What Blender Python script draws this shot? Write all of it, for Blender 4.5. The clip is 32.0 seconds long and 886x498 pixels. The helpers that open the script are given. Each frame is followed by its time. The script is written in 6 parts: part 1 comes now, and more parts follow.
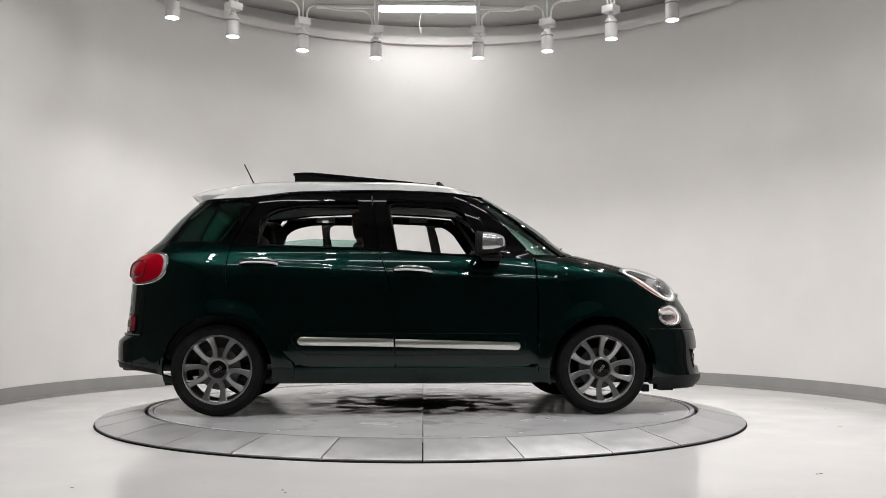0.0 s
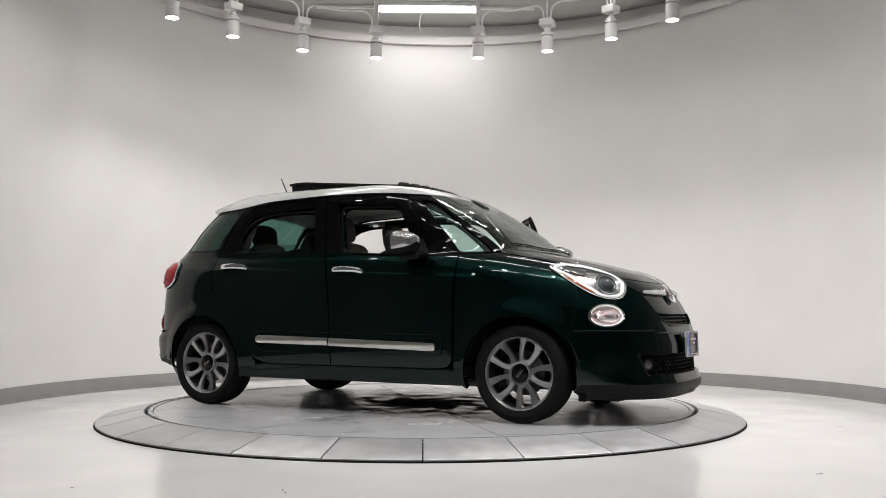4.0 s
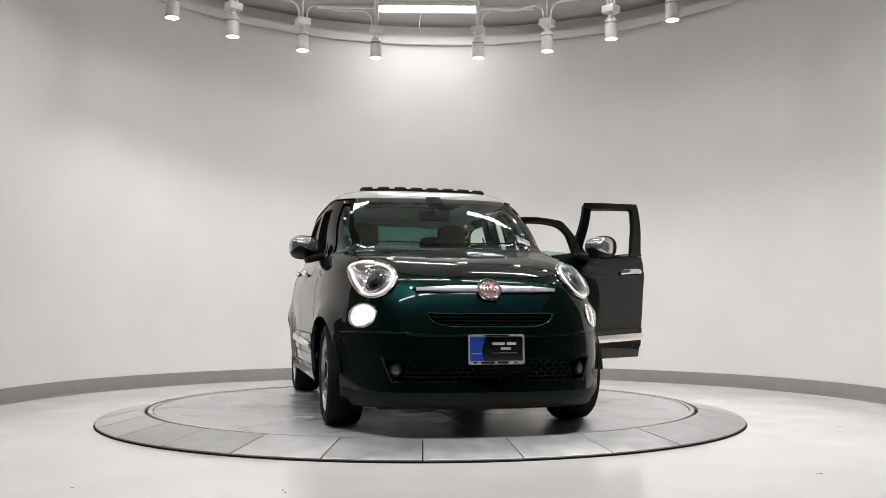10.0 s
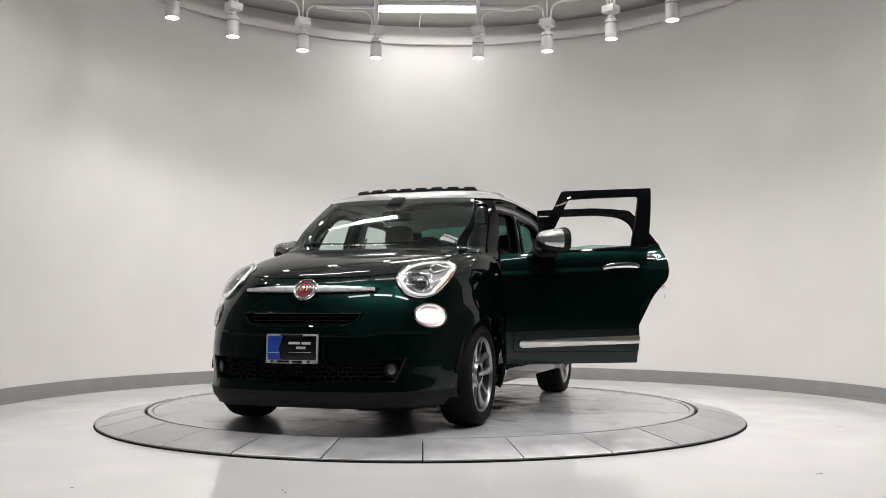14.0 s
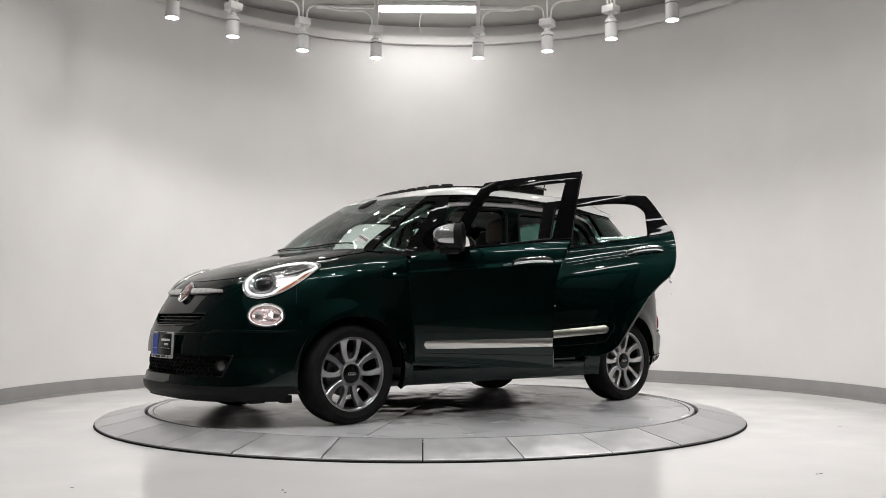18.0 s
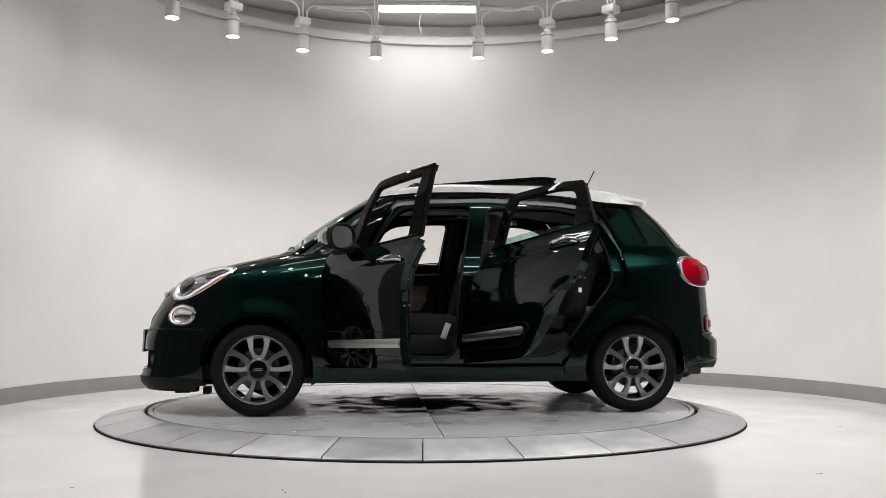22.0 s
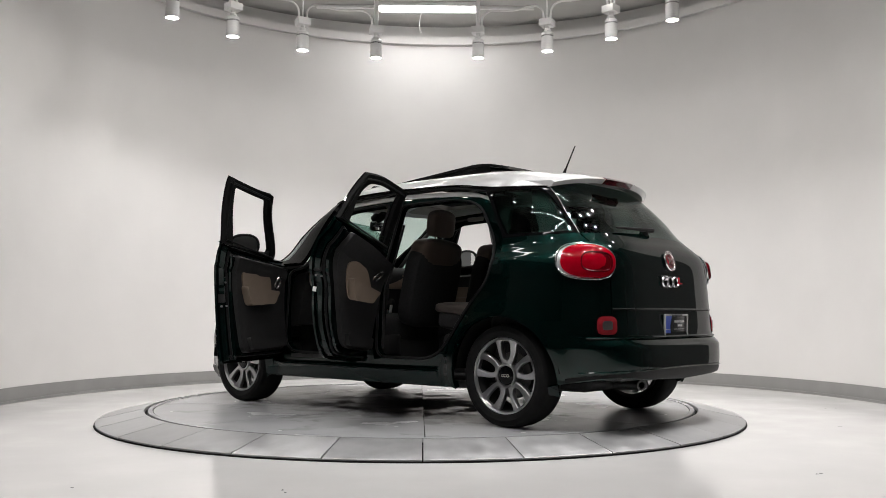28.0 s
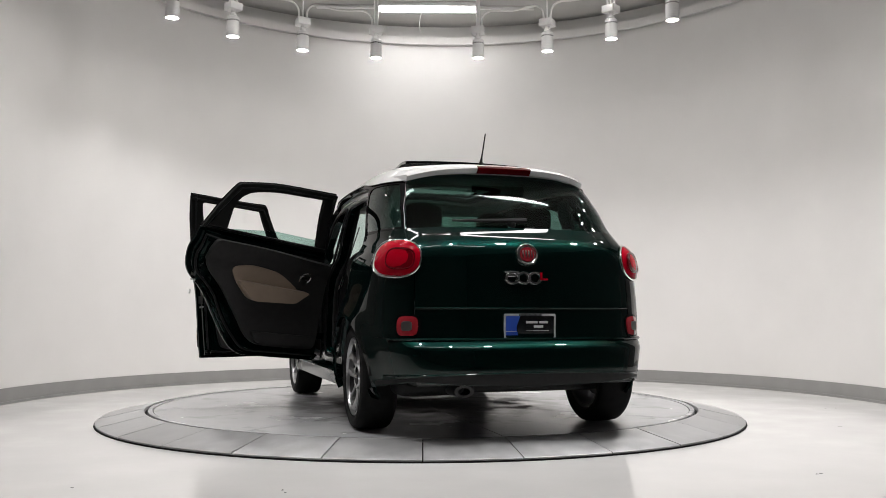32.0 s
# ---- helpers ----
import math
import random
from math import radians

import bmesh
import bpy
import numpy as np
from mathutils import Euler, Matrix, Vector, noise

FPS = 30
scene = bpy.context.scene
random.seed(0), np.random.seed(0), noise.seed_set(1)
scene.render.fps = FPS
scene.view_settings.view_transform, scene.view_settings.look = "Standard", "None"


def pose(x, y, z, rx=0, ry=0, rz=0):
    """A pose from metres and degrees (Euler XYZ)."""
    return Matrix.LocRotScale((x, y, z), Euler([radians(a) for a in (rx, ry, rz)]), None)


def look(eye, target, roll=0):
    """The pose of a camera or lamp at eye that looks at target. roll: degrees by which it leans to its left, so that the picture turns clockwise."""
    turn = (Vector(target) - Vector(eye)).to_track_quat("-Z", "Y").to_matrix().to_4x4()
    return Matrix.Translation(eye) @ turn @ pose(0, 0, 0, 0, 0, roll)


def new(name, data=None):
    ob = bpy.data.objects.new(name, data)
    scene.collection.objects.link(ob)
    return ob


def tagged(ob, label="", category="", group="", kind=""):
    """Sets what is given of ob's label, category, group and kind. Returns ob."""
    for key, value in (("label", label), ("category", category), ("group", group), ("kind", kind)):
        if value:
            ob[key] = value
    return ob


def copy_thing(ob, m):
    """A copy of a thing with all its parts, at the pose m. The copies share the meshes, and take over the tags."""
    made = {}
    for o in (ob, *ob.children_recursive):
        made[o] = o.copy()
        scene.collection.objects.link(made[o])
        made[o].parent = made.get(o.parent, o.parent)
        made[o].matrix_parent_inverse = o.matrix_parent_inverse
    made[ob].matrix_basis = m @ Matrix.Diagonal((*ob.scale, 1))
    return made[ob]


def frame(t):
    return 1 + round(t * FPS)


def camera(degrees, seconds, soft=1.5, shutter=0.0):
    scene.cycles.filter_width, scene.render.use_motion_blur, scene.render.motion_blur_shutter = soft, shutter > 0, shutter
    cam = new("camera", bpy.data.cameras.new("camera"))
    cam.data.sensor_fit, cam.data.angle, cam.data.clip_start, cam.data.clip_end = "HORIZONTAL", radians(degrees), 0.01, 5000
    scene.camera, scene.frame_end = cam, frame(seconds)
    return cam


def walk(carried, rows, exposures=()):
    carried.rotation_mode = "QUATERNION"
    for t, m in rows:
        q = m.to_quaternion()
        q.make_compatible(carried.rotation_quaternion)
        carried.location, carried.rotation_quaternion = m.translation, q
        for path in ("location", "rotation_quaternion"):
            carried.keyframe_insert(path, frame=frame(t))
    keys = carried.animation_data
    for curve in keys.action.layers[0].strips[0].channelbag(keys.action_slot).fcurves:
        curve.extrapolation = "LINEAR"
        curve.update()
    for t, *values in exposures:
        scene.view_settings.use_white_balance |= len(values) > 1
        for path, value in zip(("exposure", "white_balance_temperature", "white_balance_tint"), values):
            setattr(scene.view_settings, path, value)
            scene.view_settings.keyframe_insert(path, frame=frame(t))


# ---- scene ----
from mathutils import geometry

# A car on a turntable in a round photo studio. Turntable axis at the origin, z = 0 on the turntable's plate.
cam = camera(51.89, 32.0, soft=0.8)
EYE = (0.0, -7.1069, 0.6833)
PAN, TILT = radians(1.2432), radians(4.11)
AIM = (EYE[0] + math.sin(PAN) * math.cos(TILT), EYE[1] + math.cos(PAN) * math.cos(TILT), EYE[2] + math.sin(TILT))
walk(cam, [(0, look(EYE, AIM, 0.057)), (32, look(EYE, AIM, 0.057))], [(0, 0.0), (32, 0.0)])

# ---- sizes of the place ----
FLOOR_Z = -0.078
ROOM_C, ROOM_R = (0.21, 0.30), 3.77
WALL_TOP, CEIL_Z = 3.985, 4.32
LAMP_C, LAMP_R, LAMP_Z = (-0.02, 0.06), 2.75, 3.5
TUBES = [(0.05, 3.33, 0), (-1.4, 1.4, 0), (1.4, 1.4, 0), (-1.4, -1.1, 0), (0.0, -1.1, 0), (1.4, -1.1, 0), (-1.4, -3.4, 0), (0.0, -3.4, 0), (1.4, -3.4, 0)]

# ---- world and lights ----
world = bpy.data.worlds.new("world")
scene.world = world
world.use_nodes = True
world.node_tree.nodes["Background"].inputs[0].default_value = (0.8, 0.85, 1.0, 1)
world.node_tree.nodes["Background"].inputs[1].default_value = 0.0


def lamp_light(kind, name, m, energy, colour, **more):
    data = bpy.data.lights.new(name, kind)
    data.energy, data.color = energy, colour
    for key, value in more.items():
        if key == "size":
            data.size = value
        elif key == "size_y":
            data.shape, data.size_y = "RECTANGLE", value
        elif key == "spot":
            data.spot_size, data.spot_blend = radians(value), 0.85
        elif key == "radius":
            data.shadow_soft_size = value
    ob = new(name, data)
    ob.matrix_world = m
    return ob


LAMP_ANGLES = [13.0, -10.6, 29.3, -27.7, 44.9, -44.4, 60.9, -59.8] + [side * (11.6 + 17 * k) for k in range(4, 10) for side in (1, -1)]
SPOT_SPOTS = [(LAMP_C[0] + LAMP_R * math.sin(radians(a)), LAMP_C[1] + LAMP_R * math.cos(radians(a))) for a in LAMP_ANGLES]
for sx, sy in SPOT_SPOTS:
    d = Vector((sx - LAMP_C[0], sy - LAMP_C[1], 0)).normalized()
    dim = 0.45 if sx < -2.0 and -2.0 < sy < 0.9 else (1.1 if sy < -1.5 else 1.0)
    lamp_light("SPOT", "spot_light", look((sx, sy, LAMP_Z - 0.012), (sx + d.x * 0.12, sy + d.y * 0.12, LAMP_Z - 2)), 91 * dim, (1.0, 0.978, 0.972), spot=92, radius=0.05)
for tx, ty, tr in TUBES:
    lamp_light("AREA", "tube_light", pose(tx, ty, CEIL_Z - 0.1, 0, 0, tr), 13 if ty > 2 else (4 if tx < -1 else 6.5), (1.0, 0.985, 0.98), size=1.15, size_y=0.1)


# ---- materials ----
def mat(name, colour, rough=0.5, metal=0.0, coat=0.0, spread=0.0, scale=8.0, bump=0.0, bump_scale=60.0, rough_spread=0.0, emit=0.0, emit_colour=None, trans=0.0, ior=1.5, coat_rough=0.03, stretch=None, alpha=1.0, spec=0.5, coat_ior=1.5, edge=None):
    m = bpy.data.materials.new(name)
    m.use_nodes = True
    nt = m.node_tree
    b = nt.nodes["Principled BSDF"]
    b.inputs["Base Color"].default_value = (*colour, 1)
    b.inputs["Roughness"].default_value = rough
    b.inputs["Metallic"].default_value = metal
    b.inputs["Coat Weight"].default_value = coat
    b.inputs["Coat Roughness"].default_value = coat_rough
    b.inputs["Transmission Weight"].default_value = trans
    b.inputs["IOR"].default_value = ior
    b.inputs["Alpha"].default_value = alpha
    b.inputs["Specular IOR Level"].default_value = spec
    b.inputs["Coat IOR"].default_value = coat_ior
    if edge:
        b.inputs["Specular Tint"].default_value = (*edge, 1)
    if emit:
        b.inputs["Emission Color"].default_value = (*(emit_colour or colour), 1)
        b.inputs["Emission Strength"].default_value = emit
    if spread or bump or rough_spread:
        co = nt.nodes.new("ShaderNodeTexCoord")
        mp = nt.nodes.new("ShaderNodeMapping")
        nt.links.new(co.outputs["Object"], mp.inputs[0])
        if stretch:
            mp.inputs["Scale"].default_value = stretch
        n1 = nt.nodes.new("ShaderNodeTexNoise")
        n1.inputs["Scale"].default_value, n1.inputs["Detail"].default_value = scale, 6
        nt.links.new(mp.outputs[0], n1.inputs["Vector"])
        if spread:
            ramp = nt.nodes.new("ShaderNodeMapRange")
            ramp.inputs[1].default_value, ramp.inputs[2].default_value = 0.3, 0.7
            ramp.inputs[3].default_value, ramp.inputs[4].default_value = 1 - spread, 1 + spread
            nt.links.new(n1.outputs[0], ramp.inputs[0])
            mul = nt.nodes.new("ShaderNodeVectorMath")
            mul.operation = "SCALE"
            mul.inputs[0].default_value = colour
            nt.links.new(ramp.outputs[0], mul.inputs["Scale"])
            nt.links.new(mul.outputs[0], b.inputs["Base Color"])
        if rough_spread:
            rr = nt.nodes.new("ShaderNodeMapRange")
            rr.inputs[1].default_value, rr.inputs[2].default_value = 0.3, 0.7
            rr.inputs[3].default_value, rr.inputs[4].default_value = max(0.02, rough - rough_spread), rough + rough_spread
            nt.links.new(n1.outputs[0], rr.inputs[0])
            nt.links.new(rr.outputs[0], b.inputs["Roughness"])
        if bump:
            n2 = nt.nodes.new("ShaderNodeTexNoise")
            n2.inputs["Scale"].default_value, n2.inputs["Detail"].default_value = bump_scale, 4
            nt.links.new(mp.outputs[0], n2.inputs["Vector"])
            bp = nt.nodes.new("ShaderNodeBump")
            bp.inputs["Strength"].default_value, bp.inputs["Distance"].default_value = bump, 0.002
            nt.links.new(n2.outputs[0], bp.inputs["Height"])
            nt.links.new(bp.outputs[0], b.inputs["Normal"])
    return m


M_WALL = mat("wall_paint", (0.738, 0.722, 0.708), 0.6, spread=0.025, scale=1.6, bump=0.12, bump_scale=90)
M_FLOOR = mat("floor_epoxy", (0.755, 0.742, 0.728), 0.13, spread=0.018, scale=2.2, bump=0.03, bump_scale=25, rough_spread=0.03)
M_BASE = mat("baseboard_vinyl", (0.27, 0.265, 0.26), 0.5, spread=0.06, scale=5)
M_CEIL = mat("ceiling_paint", (0.42, 0.415, 0.40), 0.8, spread=0.05, scale=2)
M_DISC = mat("disc_paint", (0.42, 0.42, 0.43), 0.25, spread=0.035, scale=2.0, bump=0.04, bump_scale=40, rough_spread=0.04)


def add_stains(m):
    """Dark greasy smears about the middle of the disc, in the disc's own material."""
    nt = m.node_tree
    b = nt.nodes["Principled BSDF"]
    src = b.inputs["Base Color"].links[0].from_socket
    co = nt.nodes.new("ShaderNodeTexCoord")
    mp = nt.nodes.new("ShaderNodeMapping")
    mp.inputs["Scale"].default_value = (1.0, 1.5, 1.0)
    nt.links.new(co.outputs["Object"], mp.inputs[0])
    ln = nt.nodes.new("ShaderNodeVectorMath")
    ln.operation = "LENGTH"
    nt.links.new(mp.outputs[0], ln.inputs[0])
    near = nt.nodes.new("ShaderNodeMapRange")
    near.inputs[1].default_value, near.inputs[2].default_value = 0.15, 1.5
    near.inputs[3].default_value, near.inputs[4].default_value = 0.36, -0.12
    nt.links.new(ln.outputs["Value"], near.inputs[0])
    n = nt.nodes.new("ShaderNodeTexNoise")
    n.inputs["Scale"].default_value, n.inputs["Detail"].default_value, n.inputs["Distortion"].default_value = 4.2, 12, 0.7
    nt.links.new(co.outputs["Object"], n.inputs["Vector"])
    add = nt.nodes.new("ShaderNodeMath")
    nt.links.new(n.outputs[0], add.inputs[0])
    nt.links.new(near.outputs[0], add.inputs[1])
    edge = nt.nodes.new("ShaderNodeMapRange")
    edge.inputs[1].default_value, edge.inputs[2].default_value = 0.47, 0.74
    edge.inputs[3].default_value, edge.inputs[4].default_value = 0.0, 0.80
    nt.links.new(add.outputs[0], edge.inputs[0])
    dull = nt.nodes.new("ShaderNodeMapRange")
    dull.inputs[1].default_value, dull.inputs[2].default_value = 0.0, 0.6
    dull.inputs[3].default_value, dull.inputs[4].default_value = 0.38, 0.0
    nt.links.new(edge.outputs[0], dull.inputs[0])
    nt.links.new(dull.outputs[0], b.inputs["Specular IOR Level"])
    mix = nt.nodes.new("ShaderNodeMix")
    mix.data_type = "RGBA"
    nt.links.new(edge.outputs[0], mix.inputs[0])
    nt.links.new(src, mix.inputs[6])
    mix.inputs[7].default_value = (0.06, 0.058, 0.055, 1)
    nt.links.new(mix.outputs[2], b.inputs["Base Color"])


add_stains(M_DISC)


def vary_pieces(m, low, high):
    """Each piece a little lighter or darker than the next."""
    nt = m.node_tree
    b = nt.nodes["Principled BSDF"]
    src = b.inputs["Base Color"].links[0].from_socket
    info = nt.nodes.new("ShaderNodeObjectInfo")
    r = nt.nodes.new("ShaderNodeMapRange")
    r.inputs[3].default_value, r.inputs[4].default_value = low, high
    nt.links.new(info.outputs["Random"], r.inputs[0])
    mul = nt.nodes.new("ShaderNodeVectorMath")
    mul.operation = "SCALE"
    for mp in [n for n in nt.nodes if n.bl_idname == "ShaderNodeMapping"]:
        far = nt.nodes.new("ShaderNodeMath")
        far.operation = "MULTIPLY"
        far.inputs[1].default_value = 97.0
        nt.links.new(info.outputs["Random"], far.inputs[0])
        nt.links.new(far.outputs[0], mp.inputs["Location"])
    nt.links.new(src, mul.inputs[0])
    nt.links.new(r.outputs[0], mul.inputs["Scale"])
    nt.links.new(mul.outputs[0], b.inputs["Base Color"])


M_TILE = mat("ring_steel", (0.52, 0.52, 0.525), 0.38, metal=0.5, spread=0.12, scale=9, bump=0.04, bump_scale=40, rough_spread=0.1)
vary_pieces(M_TILE, 0.78, 1.12)
M_GAP = mat("dark_gap", (0.012, 0.012, 0.012), 0.8, spec=0.1, spread=0.1, scale=20)
M_LAMP = mat("lamp_enamel", (0.72, 0.71, 0.70), 0.4, spread=0.02, scale=20)
M_BULB = mat("lamp_glow", (1, 0.97, 0.92), 0.4, emit=80.0, emit_colour=(1, 0.97, 0.93))
M_TUBE = mat("tube_glow", (1, 1, 1), 0.4, emit=9.0, emit_colour=(1, 0.98, 0.96))
# For unseen surfaces round the camera, dark to keep the car's reflections dark.
M_DIM = mat("unseen_passage_dark", (0.10, 0.099, 0.098), 0.8, spread=0.1, scale=3)
M_PAINT = mat("green_paint", (0.0013, 0.0122, 0.0102), 0.30, metal=0.8, coat=0.76, spread=0.05, scale=900, coat_rough=0.0, spec=0.05, coat_ior=1.5, edge=(0.01, 0.08, 0.06))
M_WHITE = mat("white_paint", (0.80, 0.80, 0.80), 0.35, coat=1.0, spread=0.01, scale=5)
M_BLACK = mat("gloss_black", (0.004, 0.004, 0.0045), 0.3, coat=0.45, spread=0.1, scale=30, spec=0.0, coat_ior=1.5, coat_rough=0.0)
M_PLASTIC = mat("black_plastic", (0.012, 0.012, 0.0125), 0.5, spec=0.16, spread=0.15, scale=40, bump=0.3, bump_scale=400)
M_RUBBER = mat("tyre_rubber", (0.013, 0.013, 0.013), 0.8, spec=0.12, spread=0.2, scale=15, bump=0.3, bump_scale=120)
M_ALLOY = mat("alloy_silver", (0.44, 0.44, 0.445), 0.30, metal=0.9, spread=0.05, scale=20)
M_CHROME = mat("chrome", (0.80, 0.80, 0.81), 0.09, metal=1.0, rough_spread=0.02, scale=15)
M_SATIN = mat("satin_metal", (0.86, 0.84, 0.79), 0.30, metal=1.0, spread=0.05, scale=3, stretch=(1, 40, 40))
M_DARKMETAL = mat("dark_metal", (0.05, 0.05, 0.05), 0.5, metal=0.6, spread=0.2, scale=12)
M_FRAME = mat("plate_frame_metal", (0.62, 0.62, 0.63), 0.25, metal=0.45, spread=0.2, scale=25)
M_DISCROTOR = mat("brake_steel", (0.16, 0.155, 0.15), 0.4, metal=0.9, spread=0.1, scale=10)
M_TAN = mat("tan_leather", (0.25, 0.19, 0.145), 0.6, spread=0.06, scale=12, bump=0.3, bump_scale=250)
M_BROWN = mat("brown_leather", (0.085, 0.060, 0.046), 0.6, spread=0.08, scale=12, bump=0.3, bump_scale=250)
# Tan leather of the rear bench, with the cabin's shade in its colour.
M_TAN_SHADED = mat("shaded_tan_leather", (0.060, 0.048, 0.042), 0.6, spread=0.08, scale=12, bump=0.3, bump_scale=250)
M_DARKCLOTH = mat("dark_fabric", (0.024, 0.0232, 0.0242), 0.85, spec=0.2, spread=0.15, scale=60, bump=0.4, bump_scale=500)
M_INTERIOR = mat("dark_interior", (0.026, 0.0252, 0.0255), 0.6, spec=0.25, spread=0.12, scale=25, bump=0.3, bump_scale=300)
M_TRIMGREY = mat("grey_trim", (0.11, 0.108, 0.104), 0.7, spec=0.3, spread=0.08, scale=30, bump=0.2, bump_scale=300)
M_HEADLINER = mat("grey_headliner", (0.46, 0.45, 0.43), 0.9, spread=0.05, scale=50, bump=0.3, bump_scale=400)
M_CAP = mat("mirror_chrome", (0.56, 0.56, 0.57), 0.12, metal=0.75, rough_spread=0.03, scale=12)
M_RED = mat("red_lens", (0.33, 0.001, 0.010), 0.10, coat=0.3, spec=0.1, spread=0.08, scale=10)
M_REDDARK = mat("dark_red_lens", (0.10, 0.001, 0.004), 0.1, coat=0.5, spec=0.2, spread=0.08, scale=30)
M_PINK = mat("pale_pink_plastic", (0.60, 0.42, 0.42), 0.3, spread=0.1, scale=60)
M_ROSE = mat("rose_lens", (0.26, 0.015, 0.022), 0.12, coat=1.0, spread=0.1, scale=40)
M_AMBER = mat("amber_lens", (0.55, 0.13, 0.01), 0.15, coat=1.0, spread=0.1, scale=30)
M_PAPER = mat("white_paper", (0.78, 0.78, 0.76), 0.7, spread=0.03, scale=10)
M_BLUE = mat("plate_blue", (0.02, 0.07, 0.42), 0.3, spread=0.08, scale=12)
M_PLATE = mat("plate_black", (0.008, 0.009, 0.011), 0.25, spread=0.1, scale=12)
M_BAR = mat("plate_lettering", (0.55, 0.55, 0.55), 0.4)
M_BADGE = mat("badge_red", (0.22, 0.012, 0.02), 0.25, coat=1.0, spread=0.1, scale=40)
M_DRL = mat("running_lamp", (1, 0.95, 0.93), 0.3, emit=90.0, emit_colour=(1.0, 0.86, 0.84))
M_BOWL = mat("lamp_bowl_mirror", (0.80, 0.78, 0.78), 0.22, metal=1.0, spread=0.03, scale=30)
M_RING = mat("lamp_ring", (0.85, 0.85, 0.85), 0.2, emit=0.4, emit_colour=(1.0, 0.98, 0.98))
M_REFLECTOR = mat("lamp_reflector", (0.74, 0.74, 0.75), 0.16, metal=0.85, spread=0.05, scale=10)


def glass(name, colour, mix=0.0, alpha_tint=1.0):
    """Thin tinted pane: clear tinted part, sharp reflections by Fresnel."""
    m = bpy.data.materials.new(name)
    m.use_nodes = True
    nt = m.node_tree
    nt.nodes.clear()
    out = nt.nodes.new("ShaderNodeOutputMaterial")
    t = nt.nodes.new("ShaderNodeBsdfTransparent")
    t.inputs[0].default_value = (*colour, 1)
    g = nt.nodes.new("ShaderNodeBsdfGlossy")
    g.inputs["Roughness"].default_value = 0.015
    lw = nt.nodes.new("ShaderNodeLayerWeight")
    lw.inputs["Blend"].default_value = 0.5
    pw = nt.nodes.new("ShaderNodeMath")
    pw.operation = "POWER"
    pw.inputs[1].default_value = 4.5
    nt.links.new(lw.outputs["Facing"], pw.inputs[0])
    f = nt.nodes.new("ShaderNodeMath")
    f.operation = "MULTIPLY_ADD"
    f.inputs[1].default_value, f.inputs[2].default_value = 0.9, 0.035
    nt.links.new(pw.outputs[0], f.inputs[0])
    x = nt.nodes.new("ShaderNodeMixShader")
    nt.links.new(f.outputs[0], x.inputs[0])
    nt.links.new(t.outputs[0], x.inputs[1])
    nt.links.new(g.outputs[0], x.inputs[2])
    nt.links.new(x.outputs[0], out.inputs[0])
    return m


M_GLASS = glass("clear_glass", (0.84, 0.93, 0.90))
M_TINT = glass("green_glass", (0.66, 0.80, 0.76))
M_PRIVACY = glass("dark_glass", (0.29, 0.44, 0.40))
M_LENS = glass("lamp_lens", (0.97, 0.97, 0.97))
M_ROOFGLASS = mat("roof_glass", (0.004, 0.004, 0.005), 0.04, coat=1.0)


# ---- mesh helpers ----
def mesh_of(name, verts, faces, material, smooth=True, sharp=32):
    me = bpy.data.meshes.new(name)
    me.from_pydata([tuple(v) for v in verts], [], [tuple(f) for f in faces])
    me.validate()
    if material:
        me.materials.append(material)
    me.polygons.foreach_set("use_smooth", [smooth] * len(me.polygons))
    if smooth:
        me.set_sharp_from_angle(angle=radians(sharp))
    return me


def part(name, geo, material, parent=None, label="", sharp=32, smooth=True):
    """Links a geometry (verts, faces), a bmesh or a mesh as one object under a thing or a part."""
    if isinstance(geo, bmesh.types.BMesh):
        me = bpy.data.meshes.new(name)
        bmesh.ops.recalc_face_normals(geo, faces=geo.faces[:])
        geo.to_mesh(me)
        geo.free()
        me.materials.append(material)
        me.polygons.foreach_set("use_smooth", [smooth] * len(me.polygons))
        me.set_sharp_from_angle(angle=radians(sharp))
    elif isinstance(geo, bpy.types.Mesh):
        me = geo
    else:
        me = mesh_of(name, geo[0], geo[1], material, smooth, sharp)
    ob = new(name, me)
    if parent:
        ob.parent = parent
    if label:
        ob["label"] = label
    return ob


def join(*geos):
    V, F = [], []
    for v, f in geos:
        n = len(V)
        V += [tuple(p) for p in v]
        F += [tuple(i + n for i in q) for q in f]
    return V, F


def moved(geo, m):
    return [tuple(m @ Vector(v)) for v in geo[0]], geo[1]


def flip_y(geo):
    return [(v[0], -v[1], v[2]) for v in geo[0]], [tuple(reversed(f)) for f in geo[1]]


def rbox(size, r=0.01, seg=2, at=(0, 0, 0), m=None):
    """A box with rounded edges."""
    bm = bmesh.new()
    bmesh.ops.create_cube(bm, size=1)
    for v in bm.verts:
        v.co = Vector((v.co.x * size[0], v.co.y * size[1], v.co.z * size[2]))
    if r > 0:
        bmesh.ops.bevel(bm, geom=bm.edges[:], offset=r, segments=seg, profile=0.5, affect="EDGES")
    M = (m or Matrix()) if m else Matrix.Translation(at)
    bm.verts.index_update()
    geo = ([tuple(M @ v.co) for v in bm.verts], [tuple(v.index for v in f.verts) for f in bm.faces])
    bm.free()
    return geo


